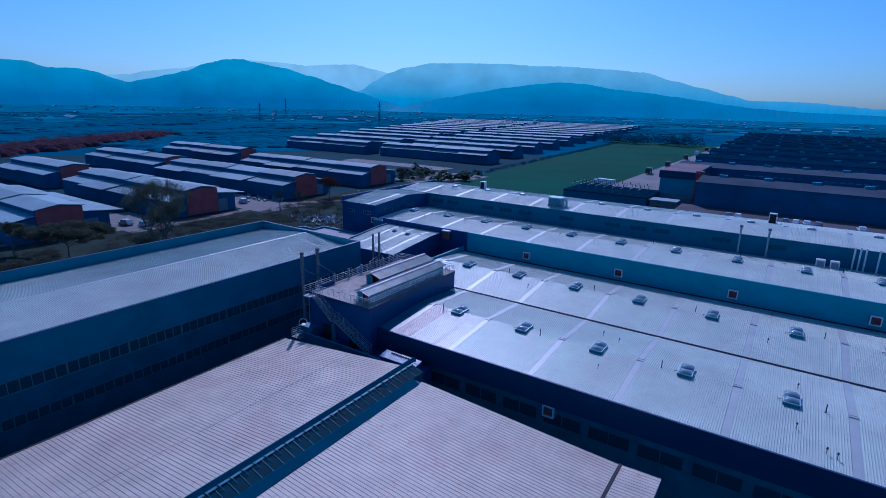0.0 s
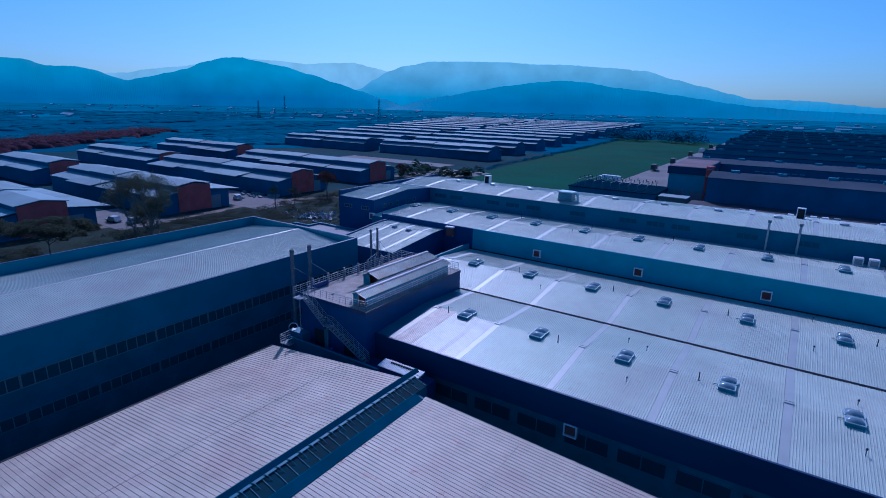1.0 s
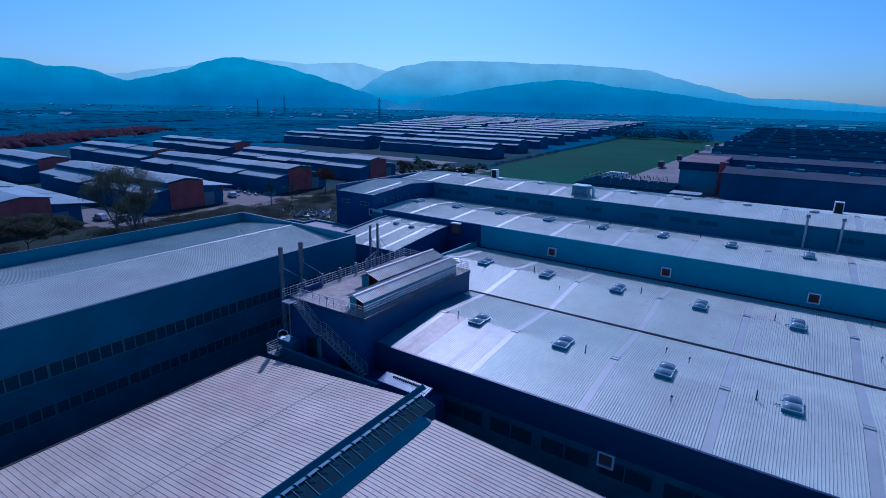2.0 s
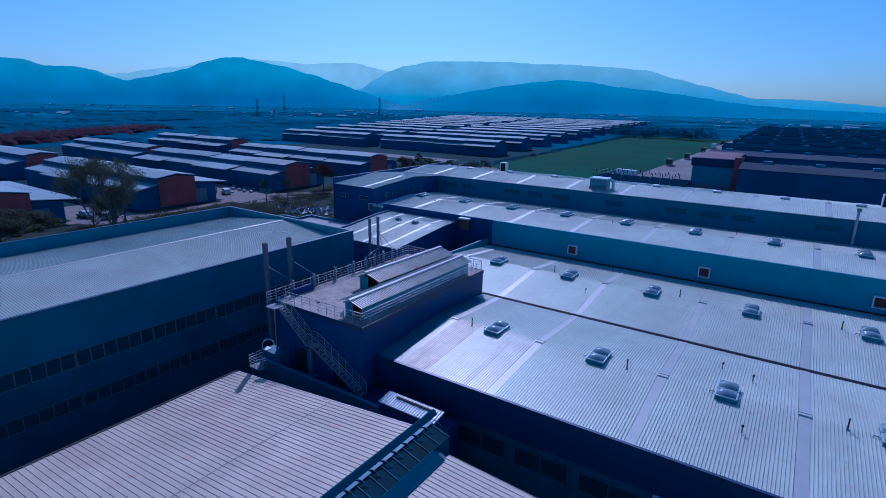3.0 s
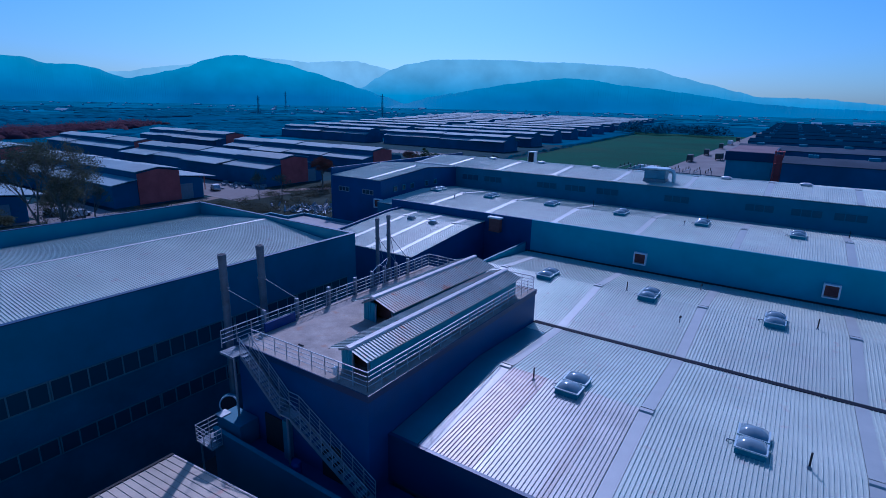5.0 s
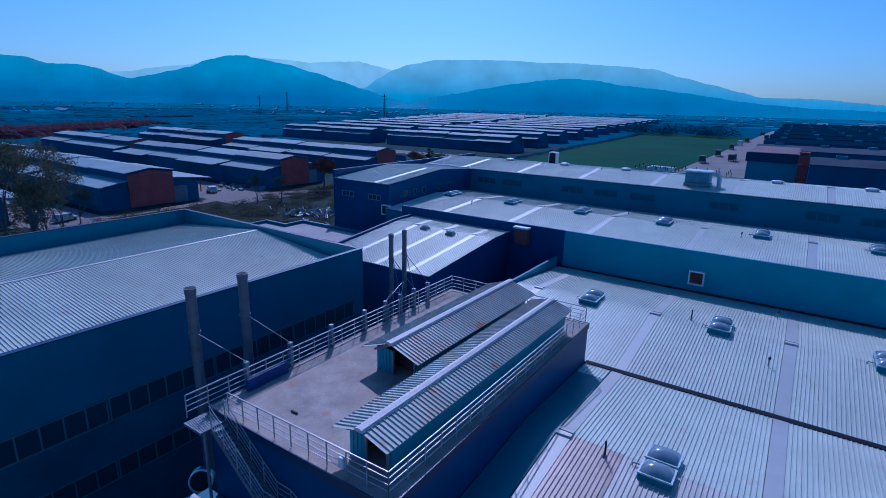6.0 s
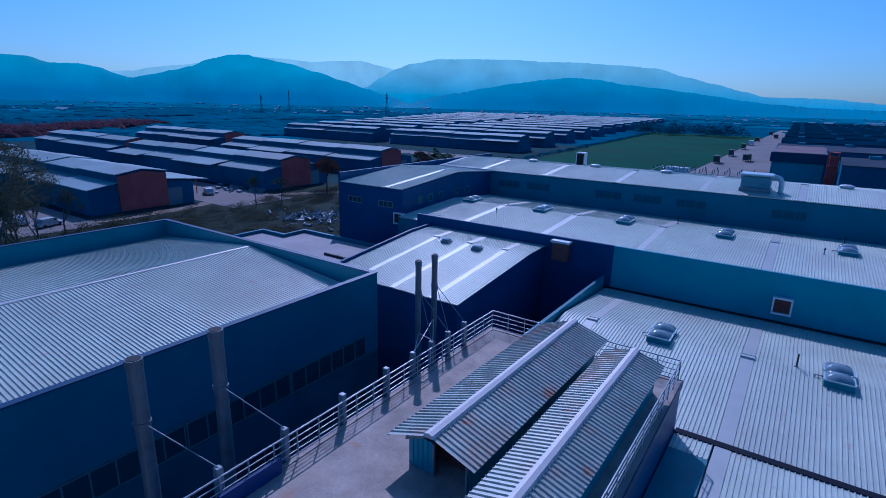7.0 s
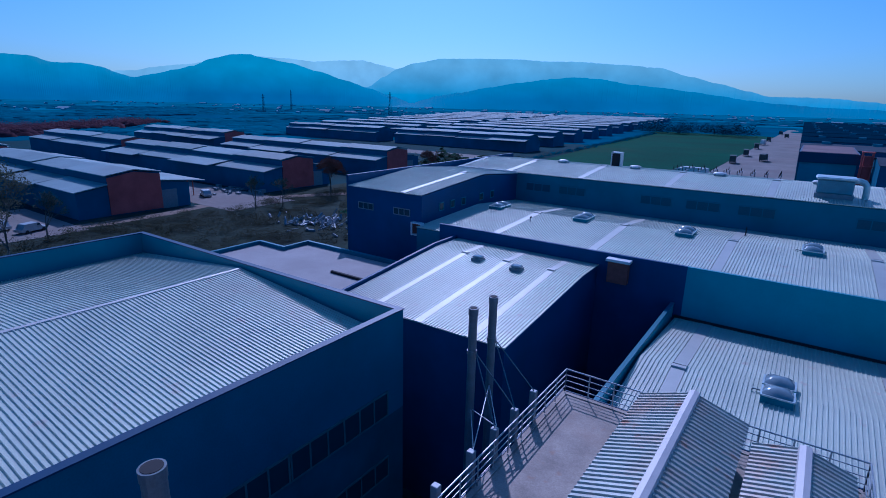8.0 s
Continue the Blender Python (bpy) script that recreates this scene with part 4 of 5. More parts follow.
bx("hood", unit, M_FRAME, -45.0, -41.9, 102.5, 105.1, 18.45, 18.66, label="pale rounded hood", bevel=0.13)
bm = bmesh.new()
elbow = [(-42.3, 103.7, 18.42), (-41.7, 103.7, 18.42), (-41.4, 103.7, 18.3), (-41.2, 103.7, 18.0), (-41.15, 103.7, 17.5), (-41.15, 103.7, 16.8)]
for p, q in zip(elbow, elbow[1:]):
    tube(bm, p, q, 0.25, 12)
for p in elbow[1:-1]:
    bmesh.ops.create_icosphere(bm, subdivisions=2, radius=0.25, matrix=Matrix.Translation(p))
part("elbow_duct", bm, M_FRAME, unit, "pale bent duct")
bx("base_frame", unit, M_STEELP, -44.9, -42.0, 102.8, 104.8, 16.7, 17.2)
for x, h in ((-9.3, 4.6), (-5.2, 4.6)):
    p = thing("wall_flue", (x, 100.4, 13.3), "grey steel flue up the dark hall wall", "flue", "wall flues")
    bm = bmesh.new()
    tube(bm, (x, 100.4, 13.2), (x, 100.4, 13.2 + h), 0.16, 12)
    part("pipe", bm, M_STEEL, p)
    bm = bmesh.new()
    tube(bm, (x, 100.4, 13.2 + h), (x, 100.4, 13.6 + h), 0.26, 12)
    part("cap", bm, M_STEELP, p)
for x in (6.2, 6.9, 7.6, 9.2):
    p = thing("wall_flue", (x, 100.2, 13.3), "slim white flue in a row by the wall", "flue", "slim flues")
    bm = bmesh.new()
    tube(bm, (x, 100.2, 13.2), (x, 100.2, 17.0), 0.12, 10)
    part("pipe", bm, M_WHITE, p)
for x in (2.2, 4.0):
    p = thing("air_unit", (x, 98.8, 13.45), "white boxy air-conditioning unit on the roof", "air unit", "roof air units")
    bx("cabinet", p, M_WHITE, x - 0.6, x + 0.6, 98.3, 99.3, 13.45, 14.7, bevel=0.06)
    bx("fan_grille", p, M_STEELP, x - 0.45, x + 0.45, 98.26, 98.3, 13.7, 14.5)

# ---- distance: warehouses, sheds, vehicles, trees, hills ----
def warehouse(x0, x1, c, red=True, near=6.0, far=6.5, h=1.0, label="long aisled warehouse with pale roofs and a red brick end"):
    """A hall with a tall nave about y = c and two low aisles; the end wall at x1 may have a brick panel."""
    s = thing("warehouse", ((x0 + x1) / 2, c, 0), label, "warehouse", "warehouses on the plain")
    a, b = c - 5.5, c + 5.5
    ya, yb = a - near, b + far
    e, t, n, r = 5.3 * h, 6.3 * h, 8.1 * h, 8.9 * h
    bm = bmesh.new()
    prism(bm, [(ya, 0), (ya, e), (a, t), (a, n), (c, r), (b, n), (b, t), (yb, e), (yb, 0)], x0, x1, "x")
    part("wall_block", bm, M_WHWALL, s)
    wr = random.Random(int(abs(x0 * 7 + c * 3)))
    k = max(1, round((x1 - x0) / 21))
    for side, (y0, z0, y1, z1) in enumerate(((ya - 0.4, e, a - 0.02, t + 0.05), (a - 0.5, n - 0.05, c, r + 0.05), (c, r + 0.05, b + 0.5, n - 0.05), (b + 0.02, t + 0.05, yb + 0.4, e))):
        for i in range(k):
            xa, xb = x0 + (x1 - x0) * i / k, x0 + (x1 - x0) * (i + 1) / k
            out = wr.choice((0, 0, -1.0, -2.2)) * (1 if side == 0 else -1.6) if side in (0, 3) else 0.0
            up = wr.choice((0.02, 0.15, 0.32)) if side in (0, 3) else 0.22 * (i % 2)
            ys = y0 + (out if side == 0 else 0)
            ye = y1 + (out if side == 3 else 0)
            bm = bmesh.new()
            prism(bm, [(ys, z0 + up), (ys, z0 + 0.18 + up), (ye, z1 + 0.18 + up), (ye, z1 + up)], xa + 0.3, xb + (0.4 if i == k - 1 else -0.3), "x")
            part("roof_slope", bm, M_WHROOF, s)
    if red:
        bm = bmesh.new()
        box(bm, x1, x1 + 0.25, a + 0.05, b - 0.05, 0.2, n - 0.2)
        prism(bm, [(a + 0.05, n - 0.2), (c, r - 0.15), (b - 0.05, n - 0.2)], x1, x1 + 0.25, "x")
        part("end_panel", bm, M_BRICK, s, "red brick end panel")
        bm = bmesh.new()
        box(bm, x1, x1 + 0.1, yb - 6.5, yb - 3.0, 0, 4.2)
        part("door", bm, M_STEELP, s, "grey sliding door")
    return s


for x0, x1, c in ((-308, -257, 100.5), (-336, -264, 149), (-358, -282, 205), (-252, -165, 145), (-238, -164, 99.8), (-232, -163, 58.5), (-252, -165, 189), (-300, -190, 22)):
    warehouse(x0, x1, c)
for k in range(13):
    y = 312 + 48 * k + 0.8 * k * k
    xr = -171 - 0.12 * (y - 309)
    xl = -356 - 0.42 * (y - 304)
    xm = xr * 0.52 + xl * 0.48
    warehouse(xl, xm - 12 + 6 * (k % 3), y - 4, red=False, near=3.0, far=3.0, label="long aisled warehouse with pale fibre-cement roofs")
    warehouse(xm + 6 * (k % 2), xr, y, red=False, near=3.0, far=3.0, label="long aisled warehouse with pale fibre-cement roofs")


def shed_row(x0, x1, y0, w, h):
    s = thing("industrial_shed", ((x0 + x1) / 2, y0 + w / 2, 0), "long dark industrial shed with a low pitched roof", "shed", "sheds by the works road")
    bm = bmesh.new()
    prism(bm, [(y0, 0), (y0, h), (y0 + w / 2, h + 1.2), (y0 + w, h), (y0 + w, 0)], x0, x1, "x")
    part("wall_block", bm, M_WHWALL, s)
    for ya, za, yb, zb in ((y0 - 0.3, h, y0 + w / 2, h + 1.25), (y0 + w / 2, h + 1.25, y0 + w + 0.3, h)):
        bm = bmesh.new()
        prism(bm, [(ya, za), (ya, za + 0.15), (yb, zb + 0.15), (yb, zb)], x0 - 0.2, x1, "x")
        # one kind of roof; rows past y 270 are coloured darker for haze
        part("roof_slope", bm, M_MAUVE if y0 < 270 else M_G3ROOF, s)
    k = int((x1 - x0) / 14)
    for i in range(k):
        x = x0 + 7 + 14 * i
        if x > 150:
            break
        bm = bmesh.new()
        prism(bm, [(y0 + w / 2 - 1.0, h + 1.3), (y0 + w / 2 - 0.8, h + 2.1), (y0 + w / 2 + 0.8, h + 2.1), (y0 + w / 2 + 1.0, h + 1.3)], x - 1.3, x + 1.3, "x")
        part("ridge_vent", bm, M_CURB, s)
    if y0 > 220:
        for x in (-22, 6, 40, 75):
            for m in range(7):
                bx("window", s, M_WHROOF, x + m * 2.6, x + m * 2.6 + 1.9, y0 - 0.08, y0, h - 2.3, h - 1.9)
    return s


for k in range(10):
    shed_row(-32.2 if k == 0 else -48.4 - 1.2 * k, 230, 206 + 57 * k, 22, 12.2)
M_DEPOT = material("mauve_grey_roof_felt", (0.24, 0.18, 0.19), 0.9, 0, 0.25, 0.08, stain=(0.16, 0.12, 0.13), spec=0.1)
w3 = thing("depot_building", (-40, 236, 0), "flat-roofed depot with dark fascia and blue-grey walls", "building")
bx("wall_block", w3, M_TEAL, -48.5, -35.6, 225.5, 262, 0, 10.6)
bx("fascia", w3, M_BAND, -49, -35.2, 225, 262.5, 10.6, 13.4)
bx("roof_deck", w3, M_DEPOT, -48.6, -35.6, 225.4, 262.1, 13.3, 13.5)
for y in (0, 1):
    bx("loading_door", w3, M_STEELP, -46.5 + 6 * y, -42 + 6 * y, 225.3, 225.5, 0, 4.5)
tower = thing("steel_tower", (-33.8, 223, 0), "rusty brown steel tower beside the depot", "tower")
for x in (-34.9, -32.7):
    for y in (221.6, 223.8):
        bx("leg", tower, M_BRICK, x - 0.18, x + 0.18, y - 0.18, y + 0.18, 0, 14.5)
for z in (3.5, 7, 10.5, 14.2):
    bx("deck", tower, M_BRICK, -35.15, -32.4, 221.3, 224.1, z, z + 0.25)
bx("casing", tower, M_BRICK, -34.6, -33.0, 221.9, 223.5, 4, 13.4)

# pipe racks and substation frames on the yard behind the tallest hall
for k in range(9):
    x = -78.5 + 3.3 * k
    r = thing("gantry", (x, 216, 0), "dark steel gantry in the substation yard", "gantry", "gantry frames")
    for y in (208, 224):
        bx("column", r, M_STEELP, x - 0.1, x + 0.1, y - 0.1, y + 0.1, 4.85, 6.9)
    bx("beam", r, M_STEELP, x - 0.1, x + 0.1, 207.5, 224.5, 6.9, 7.1)
    for y in (211, 216, 221):
        bx("insulator", r, M_DARK, x - 0.09, x + 0.09, y - 0.09, y + 0.09, 7.1, 8.0)
sub_wall = thing("switch_house", (-64, 205, 0), "dark blue-grey flat-roofed switch house with steel frames behind it", "building")
bx("wall_block", sub_wall, M_TEALDARK, -80.6, -48.2, 205, 228, 0, 4.6)
bx("roof_slab", sub_wall, M_G3ROOF, -80.9, -47.9, 204.7, 228.3, 4.6, 4.85)
hut = thing("yard_hut", (-42, 208, 0), "pale flat-roofed yard hut", "hut")
bx("wall_block", hut, M_YARD, -47, -38, 205, 211, 0, 4.2)
bx("roof_slab", hut, M_WHROOF, -47.3, -37.6, 204.6, 211.4, 4.2, 4.5)
bx("door", hut, M_DARK, -45, -43.6, 204.93, 205, 0, 2.2)


def vehicle(name, at, heading, length, width, height, cab, mat, label, category, group):
    """A vehicle built from a body, a cab or cabin, windows and wheels."""
    v = thing(name, at, label, category, group)
    x, y, z = at
    l, w = length / 2, width / 2
    bm = bmesh.new()
    if cab:
        box(bm, x - w, x + w, y - l, y + l - 2.2, z + 0.9, z + height, 0.06)
    else:
        prism(bm, [(y - l, z + 0.35), (y - l, z + 0.85), (y + l - 0.1, z + 0.8), (y + l, z + 0.35)], x - w, x + w, "x")
    part("body", bm, mat, v)
    bm = bmesh.new()
    if cab:
        prism(bm, [(y + l - 2.0, z + 0.6), (y + l - 2.0, z + height * 0.8), (y + l - 0.5, z + height * 0.8), (y + l, z + height * 0.45), (y + l, z + 0.6)], x - w, x + w, "x")
    else:
        prism(bm, [(y - l + 0.3, z + 0.85), (y - l + 0.9, z + height), (y + l - 1.7, z + height), (y + l - 1.0, z + 0.82)], x - w + 0.08, x + w - 0.08, "x")
    part("cab", bm, M_WHITE if cab else mat, v)
    bm = bmesh.new()
    zz = z + height * (0.55 if cab else 0.72)
    box(bm, x - w - 0.01, x + w + 0.01, y + l - (1.3 if cab else 2.0), y + l - (0.6 if cab else 1.5), zz, zz + 0.3)
    part("window", bm, M_GLASSDARK, v)
    for sx in (-1, 1):
        for yy in (y - l * 0.6, y + l * 0.62):
            bm = bmesh.new()
            r = 0.5 if cab else 0.33
            tube(bm, (x + sx * (w - 0.22), yy, z + r), (x + sx * (w + 0.02), yy, z + r), r, 12)
            part("wheel", bm, M_DARK, v)
    v.matrix_world = Matrix.Translation(at) @ pose(0, 0, 0, 0, 0, heading)
    return v


M_TRUCK = material("dark_green_tarpaulin", (0.05, 0.07, 0.07), 0.7, 0, 0.2, 1.0)
for x, y, m in ((-76.4, 329, M_TRUCK), (-76.0, 379, M_TRUCK), (-77.0, 448, M_TRUCK), (-77.2, 500, M_WHITE), (-77.5, 556, M_TRUCK), (-65.5, 351, M_TRUCK), (-77.6, 715, M_TRUCK), (-69, 640, M_TRUCK)):
    vehicle("truck", (x, y, 0.07), 6 * math.sin(y), 9.5, 2.6, 3.7, True, m, "dark canvas-topped truck parked on the works road", "truck", "parked trucks")
slab("raised_yard", M_YARDDARK, -36, 230, 150, 206, 4.1, "raised mauve-grey yard before the industrial sheds", "yard")
for i, x in enumerate((-19, -16.2, -5.6, -2.6, 0.4, 3.3, 6.4, 17.5)):
    vehicle("car", (x * 0.93 - 1.5, 189 + 0.25 * i, 4.1), 8 * math.sin(i * 3), 4.3, 1.75, 1.45, False, M_WHITE if i % 3 else M_STEELP, "pale parked car beside the industrial shed", "car", "parked cars")
for x, y, hd in ((-171, 120, 70), (-160, 79, 20), (-166, 76, 95)):
    vehicle("pickup", (x, y, 0.08), hd, 5.0, 1.9, 1.7, False, M_STEEL, "small pale truck parked in the warehouse yard", "truck", "vehicles in the warehouse yard")
vehicle("bus", (-82, 262, 0.05), 80, 11, 2.5, 3.2, True, M_WHITE, "white bus parked beside the field", "bus", "parked trucks")

# warehouse yards, the waste ground and the dirt track
slab("waste_ground", M_WASTE, -162, -86.5, 10, 172, 0.03, "brown waste ground with green weedy patches", "waste ground")
for x0, x1, y0, y1 in ((-230, -150, 113, 131), (-185, -154, 72, 86), (-250, -190, 71, 80), (-172, -140, 205, 250), (-255, -175, 255, 270)):
    slab("pavement", M_YARD, x0, x1, y0, y1, 0.08, "pale concrete yard between the warehouses", "yard")
bm = bmesh.new()
line = [(-168, 30), (-164, 60), (-160.5, 78), (-157.5, 90), (-158, 103), (-160, 112), (-160, 122), (-156, 134), (-146, 150), (-130, 165), (-100, 172)]
left, right = [], []
for i, (x, y) in enumerate(line):
    d = Vector(line[min(i + 1, len(line) - 1)]) - Vector(line[max(i - 1, 0)])
    nrm = Vector((-d.y, d.x)).normalized() * 1.9
    left.append(bm.verts.new((x + nrm.x, y + nrm.y, 0.05)))
    right.append(bm.verts.new((x - nrm.x, y - nrm.y, 0.05)))
for i in range(len(line) - 1):
    bm.faces.new((left[i], right[i], right[i + 1], left[i + 1]))
solid("dirt_road", bm, M_TRACK, "narrow dirt track between scrub and the warehouses", "track", kind="structure")


def scatter(name, spots, mat, label, category, seed, per=7, kind="stuff", leaf=0.34):
    """Clumps of small leaf faces: spots are (x, y, radius, height)."""
    rng = random.Random(seed)
    verts, faces = [], []
    for x, y, r, h in spots:
        for _ in range(per):
            a, d = rng.uniform(0, 6.283), r * math.sqrt(rng.random())
            px, py = x + d * math.cos(a), y + d * math.sin(a)
            top = h * (0.25 + 0.75 * rng.random()) * (1 - 0.45 * (d / r) ** 2)
            s = leaf * r * rng.uniform(0.6, 1.3)
            ang, tilt = rng.uniform(0, 6.283), rng.uniform(-0.5, 0.5)
            u = Vector((math.cos(ang), math.sin(ang), tilt)) * s
            v = Vector((-math.sin(ang) * 0.7, math.cos(ang) * 0.7, rng.uniform(-0.5, 0.6))) * s
            c = Vector((px, py, top))
            k = len(verts)
            verts += [c - u - v * 0.7, c + u * 0.8 - v, c + u * 0.5 + v, c - u * 0.6 + v * 0.8]
            faces.append((k, k + 1, k + 2, k + 3))
    me = bpy.data.meshes.new(name)
    me.from_pydata([tuple(v) for v in verts], [], faces)
    me.materials.append(mat)
    ob = new(name, me)
    return tagged(ob, label, category, kind=kind)


def canopy_mounds(name, spots, mat, label, category, seed):
    """Closed low tree canopies far off: uneven smooth mounds, spots are (x, y, radius, height)."""
    rng = random.Random(seed)
    verts, faces, n = [], [], 9
    for x, y, r, h in spots:
        k = len(verts)
        for f, g in ((1.0, 0.0), (0.85, 0.62), (0.5, 0.92)):
            for i in range(n):
                a = 6.283 * i / n
                w = rng.uniform(0.75, 1.2)
                verts.append((x + r * f * w * math.cos(a), y + r * f * w * math.sin(a), h * g * rng.uniform(0.8, 1.15)))
        verts.append((x, y, h))
        for q in (0, n):
            for i in range(n):
                faces.append((k + q + i, k + q + (i + 1) % n, k + q + n + (i + 1) % n, k + q + n + i))
        for i in range(n):
            faces.append((k + 2 * n + i, k + 2 * n + (i + 1) % n, k + 3 * n))
    me = bpy.data.meshes.new(name)
    me.from_pydata(verts, [], faces)
    me.polygons.foreach_set("use_smooth", [True] * len(faces))
    me.materials.append(mat)
    return tagged(new(name, me), label, category, kind="stuff")


rng = random.Random(5)
spots = []
while len(spots) < 1900:
    x, y = rng.uniform(-154, -87), rng.uniform(20, 165)
    if noise.noise((x * 0.06, y * 0.06, 3)) > -0.15:
        spots.append((x, y, rng.uniform(0.6, 1.9), rng.uniform(0.4, 2.4)))
scatter("scrub", spots, M_SCRUB, "low brown-green scrub on the waste ground", "scrub", 1, 90, leaf=0.075)
spots = []
for _ in range(800):
    f = rng.random()
    x, y = -400 - 150 * f + rng.uniform(-20, 20), 70 + 230 * f + rng.uniform(-14, 14)
    spots.append((x, y, rng.uniform(2.5, 5), rng.uniform(4, 9)))
canopy_mounds("bare_thicket", [(x, y, r * 1.3, h * 0.5) for x, y, r, h in spots], M_REDWOOD, "low reddish thicket below the bare woodland", "woodland", 12)
scatter("bare_wood", spots, M_REDWOOD, "band of reddish bare woodland", "woodland", 2, 150, leaf=0.06)
spots = []
while len(spots) < 5200:
    a, d = radians(rng.uniform(-86, 16)), 400 + 1150 * rng.random() ** 1.3
    x, y = d * math.sin(a) - 20, d * math.cos(a) + 20
    if (-560 < x < -60 and 225 < y < 900 and x > -300 - 0.45 * (y - 250) - 30) or (x > -80 and y < 800 and x < 240) or (-372 < x < -100 and y < 290):
        continue
    if noise.noise((x * 0.006, y * 0.006, 7)) < -0.12:
        continue
    g = 1 + d / 900
    spots.append((x, y, rng.uniform(4, 9) * g, rng.uniform(0.7, 2.2) * (1 + d / 3000)))
canopy_mounds("far_woodland", spots, M_WOOD, "haze-blue woodland and hedges across the plain", "woodland", 3)
spots = [(rng.uniform(-205, -96), rng.uniform(600, 668), rng.uniform(4, 7), rng.uniform(8, 14)) for _ in range(70)]
spots += [(-150 - 0.075 * (y - 250) + rng.uniform(-2, 2), y, rng.uniform(1, 2), rng.uniform(1.0, 2.5)) for y in range(235, 600, 3)]
scatter("field_hedge", spots, M_WOOD, "haze-tinted trees and hedge along the grass field", "hedge", 4, 110, leaf=0.12)
spots = [(rng.uniform(-180, -142), rng.uniform(205, 245), rng.uniform(2, 4), rng.uniform(3, 7)) for _ in range(26)]
scatter("bushes", spots, M_LEAF, "olive bushes beside the far warehouses", "bushes", 6, 26)

# town roofs far across the plain
bm = bmesh.new()
for _ in range(240):
    a, d = radians(rng.uniform(-80, 12)), rng.uniform(1000, 2600)
    x, y = d * math.sin(a) - 20, d * math.cos(a) + 20
    w, l, h = rng.uniform(3, 7), rng.uniform(4, 14), rng.uniform(2, 5)
    if rng.random() < 0.06:
        w, l, h = w * 2, l * 4, h
    prism(bm, [(y, 0), (y, h), (y + w / 2, h + w * 0.25), (y + w, h), (y + w, 0)], x, x + l, "x")
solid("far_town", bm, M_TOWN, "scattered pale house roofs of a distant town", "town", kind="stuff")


def pylon(x, y, h):
    p = thing("lattice_mast", (x, y, 0), "slender dark lattice mast far on the plain", "mast", "masts")
    bm = bmesh.new()
    for sx in (-1, 1):
        for sy in (-1, 1):
            tube(bm, (x + sx * 2.2, y + sy * 2.2, 0), (x + sx * 0.3, y + sy * 0.3, h), 0.22, 4)
    for k in range(7):
        z = h * k / 7
        w = 2.2 - 1.9 * k / 7
        tube(bm, (x - w, y - w, z), (x + w * 0.8, y - w * 0.8, z + h / 7), 0.22, 4)
        tube(bm, (x + w, y - w, z), (x - w * 0.8, y - w * 0.8, z + h / 7), 0.14, 4)
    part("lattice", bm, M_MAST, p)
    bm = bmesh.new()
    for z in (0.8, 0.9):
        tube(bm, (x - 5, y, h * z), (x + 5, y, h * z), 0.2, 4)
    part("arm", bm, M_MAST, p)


pylon(-1050, 880, 46)
pylon(-640, 745, 40)
pylon(-900, 690, 34)


# trees
def tree(x, y, h, width, seed, mat, label, leaves=900, size=0.08):
    """A trunk that forks into limbs and fine twigs, with small leaves about the twig ends."""
    rng = random.Random(seed)
    t = thing("tree", (x, y, 0), label, "tree", "trees on the waste ground")
    limbs, ends = [], []

    def grow(p, d, length, r, depth):
        q = p + d * length
        limbs.append((p, q, r, 6 if depth < 2 else 3))
        if depth >= 2:
            ends.append((q, length))
        if depth >= 6:
            return
        for _ in range(3):
            nd = (d + Vector((rng.uniform(-1, 1), rng.uniform(-1, 1), rng.uniform(-0.3, 0.5))) * 0.85).normalized()
            grow(q, nd, length * rng.uniform(0.62, 0.84), r * 0.6, depth + 1)

    grow(Vector((0, 0, -0.01)), Vector((rng.uniform(-0.06, 0.06), rng.uniform(-0.06, 0.06), 1)).normalized(), 0.24, 0.02, 0)
    top = max(q.z for p, q, r, n in limbs)
    wide = max(Vector((q.x, q.y)).length for p, q, r, n in limbs) * 0.85
    fit = Matrix.Translation((x, y, 0)) @ Matrix.Diagonal((width / 2 / wide, width / 2 / wide, h / top, 1))
    bm = bmesh.new()
    for p, q, r, n in limbs:
        tube(bm, fit @ p, fit @ q, max(0.018, r * h), n, max(0.012, r * h * 0.62))
    part("trunk", bm, M_BARK, t)
    verts, faces = [], []
    for _ in range(leaves):
        c, ln = rng.choice(ends)
        c = fit @ (c + Vector((rng.gauss(0, 1), rng.gauss(0, 1), rng.gauss(0, 1))) * ln * 0.35)
        s = size * rng.uniform(0.6, 1.5)
        u = Vector((rng.uniform(-1, 1), rng.uniform(-1, 1), rng.uniform(-1, 1))).normalized() * s
        v = u.orthogonal().normalized() * s * 0.6
        k = len(verts)
        verts += [c - u, c + v, c + u, c - v]
        faces.append((k, k + 1, k + 2, k + 3))
    me = bpy.data.meshes.new("crown")
    me.from_pydata([tuple(v) for v in verts], [], faces)
    me.materials.append(mat)
    cr = new("crown", me)
    cr.parent = t
    cr.matrix_parent_inverse = t.matrix_world.inverted()
    return t


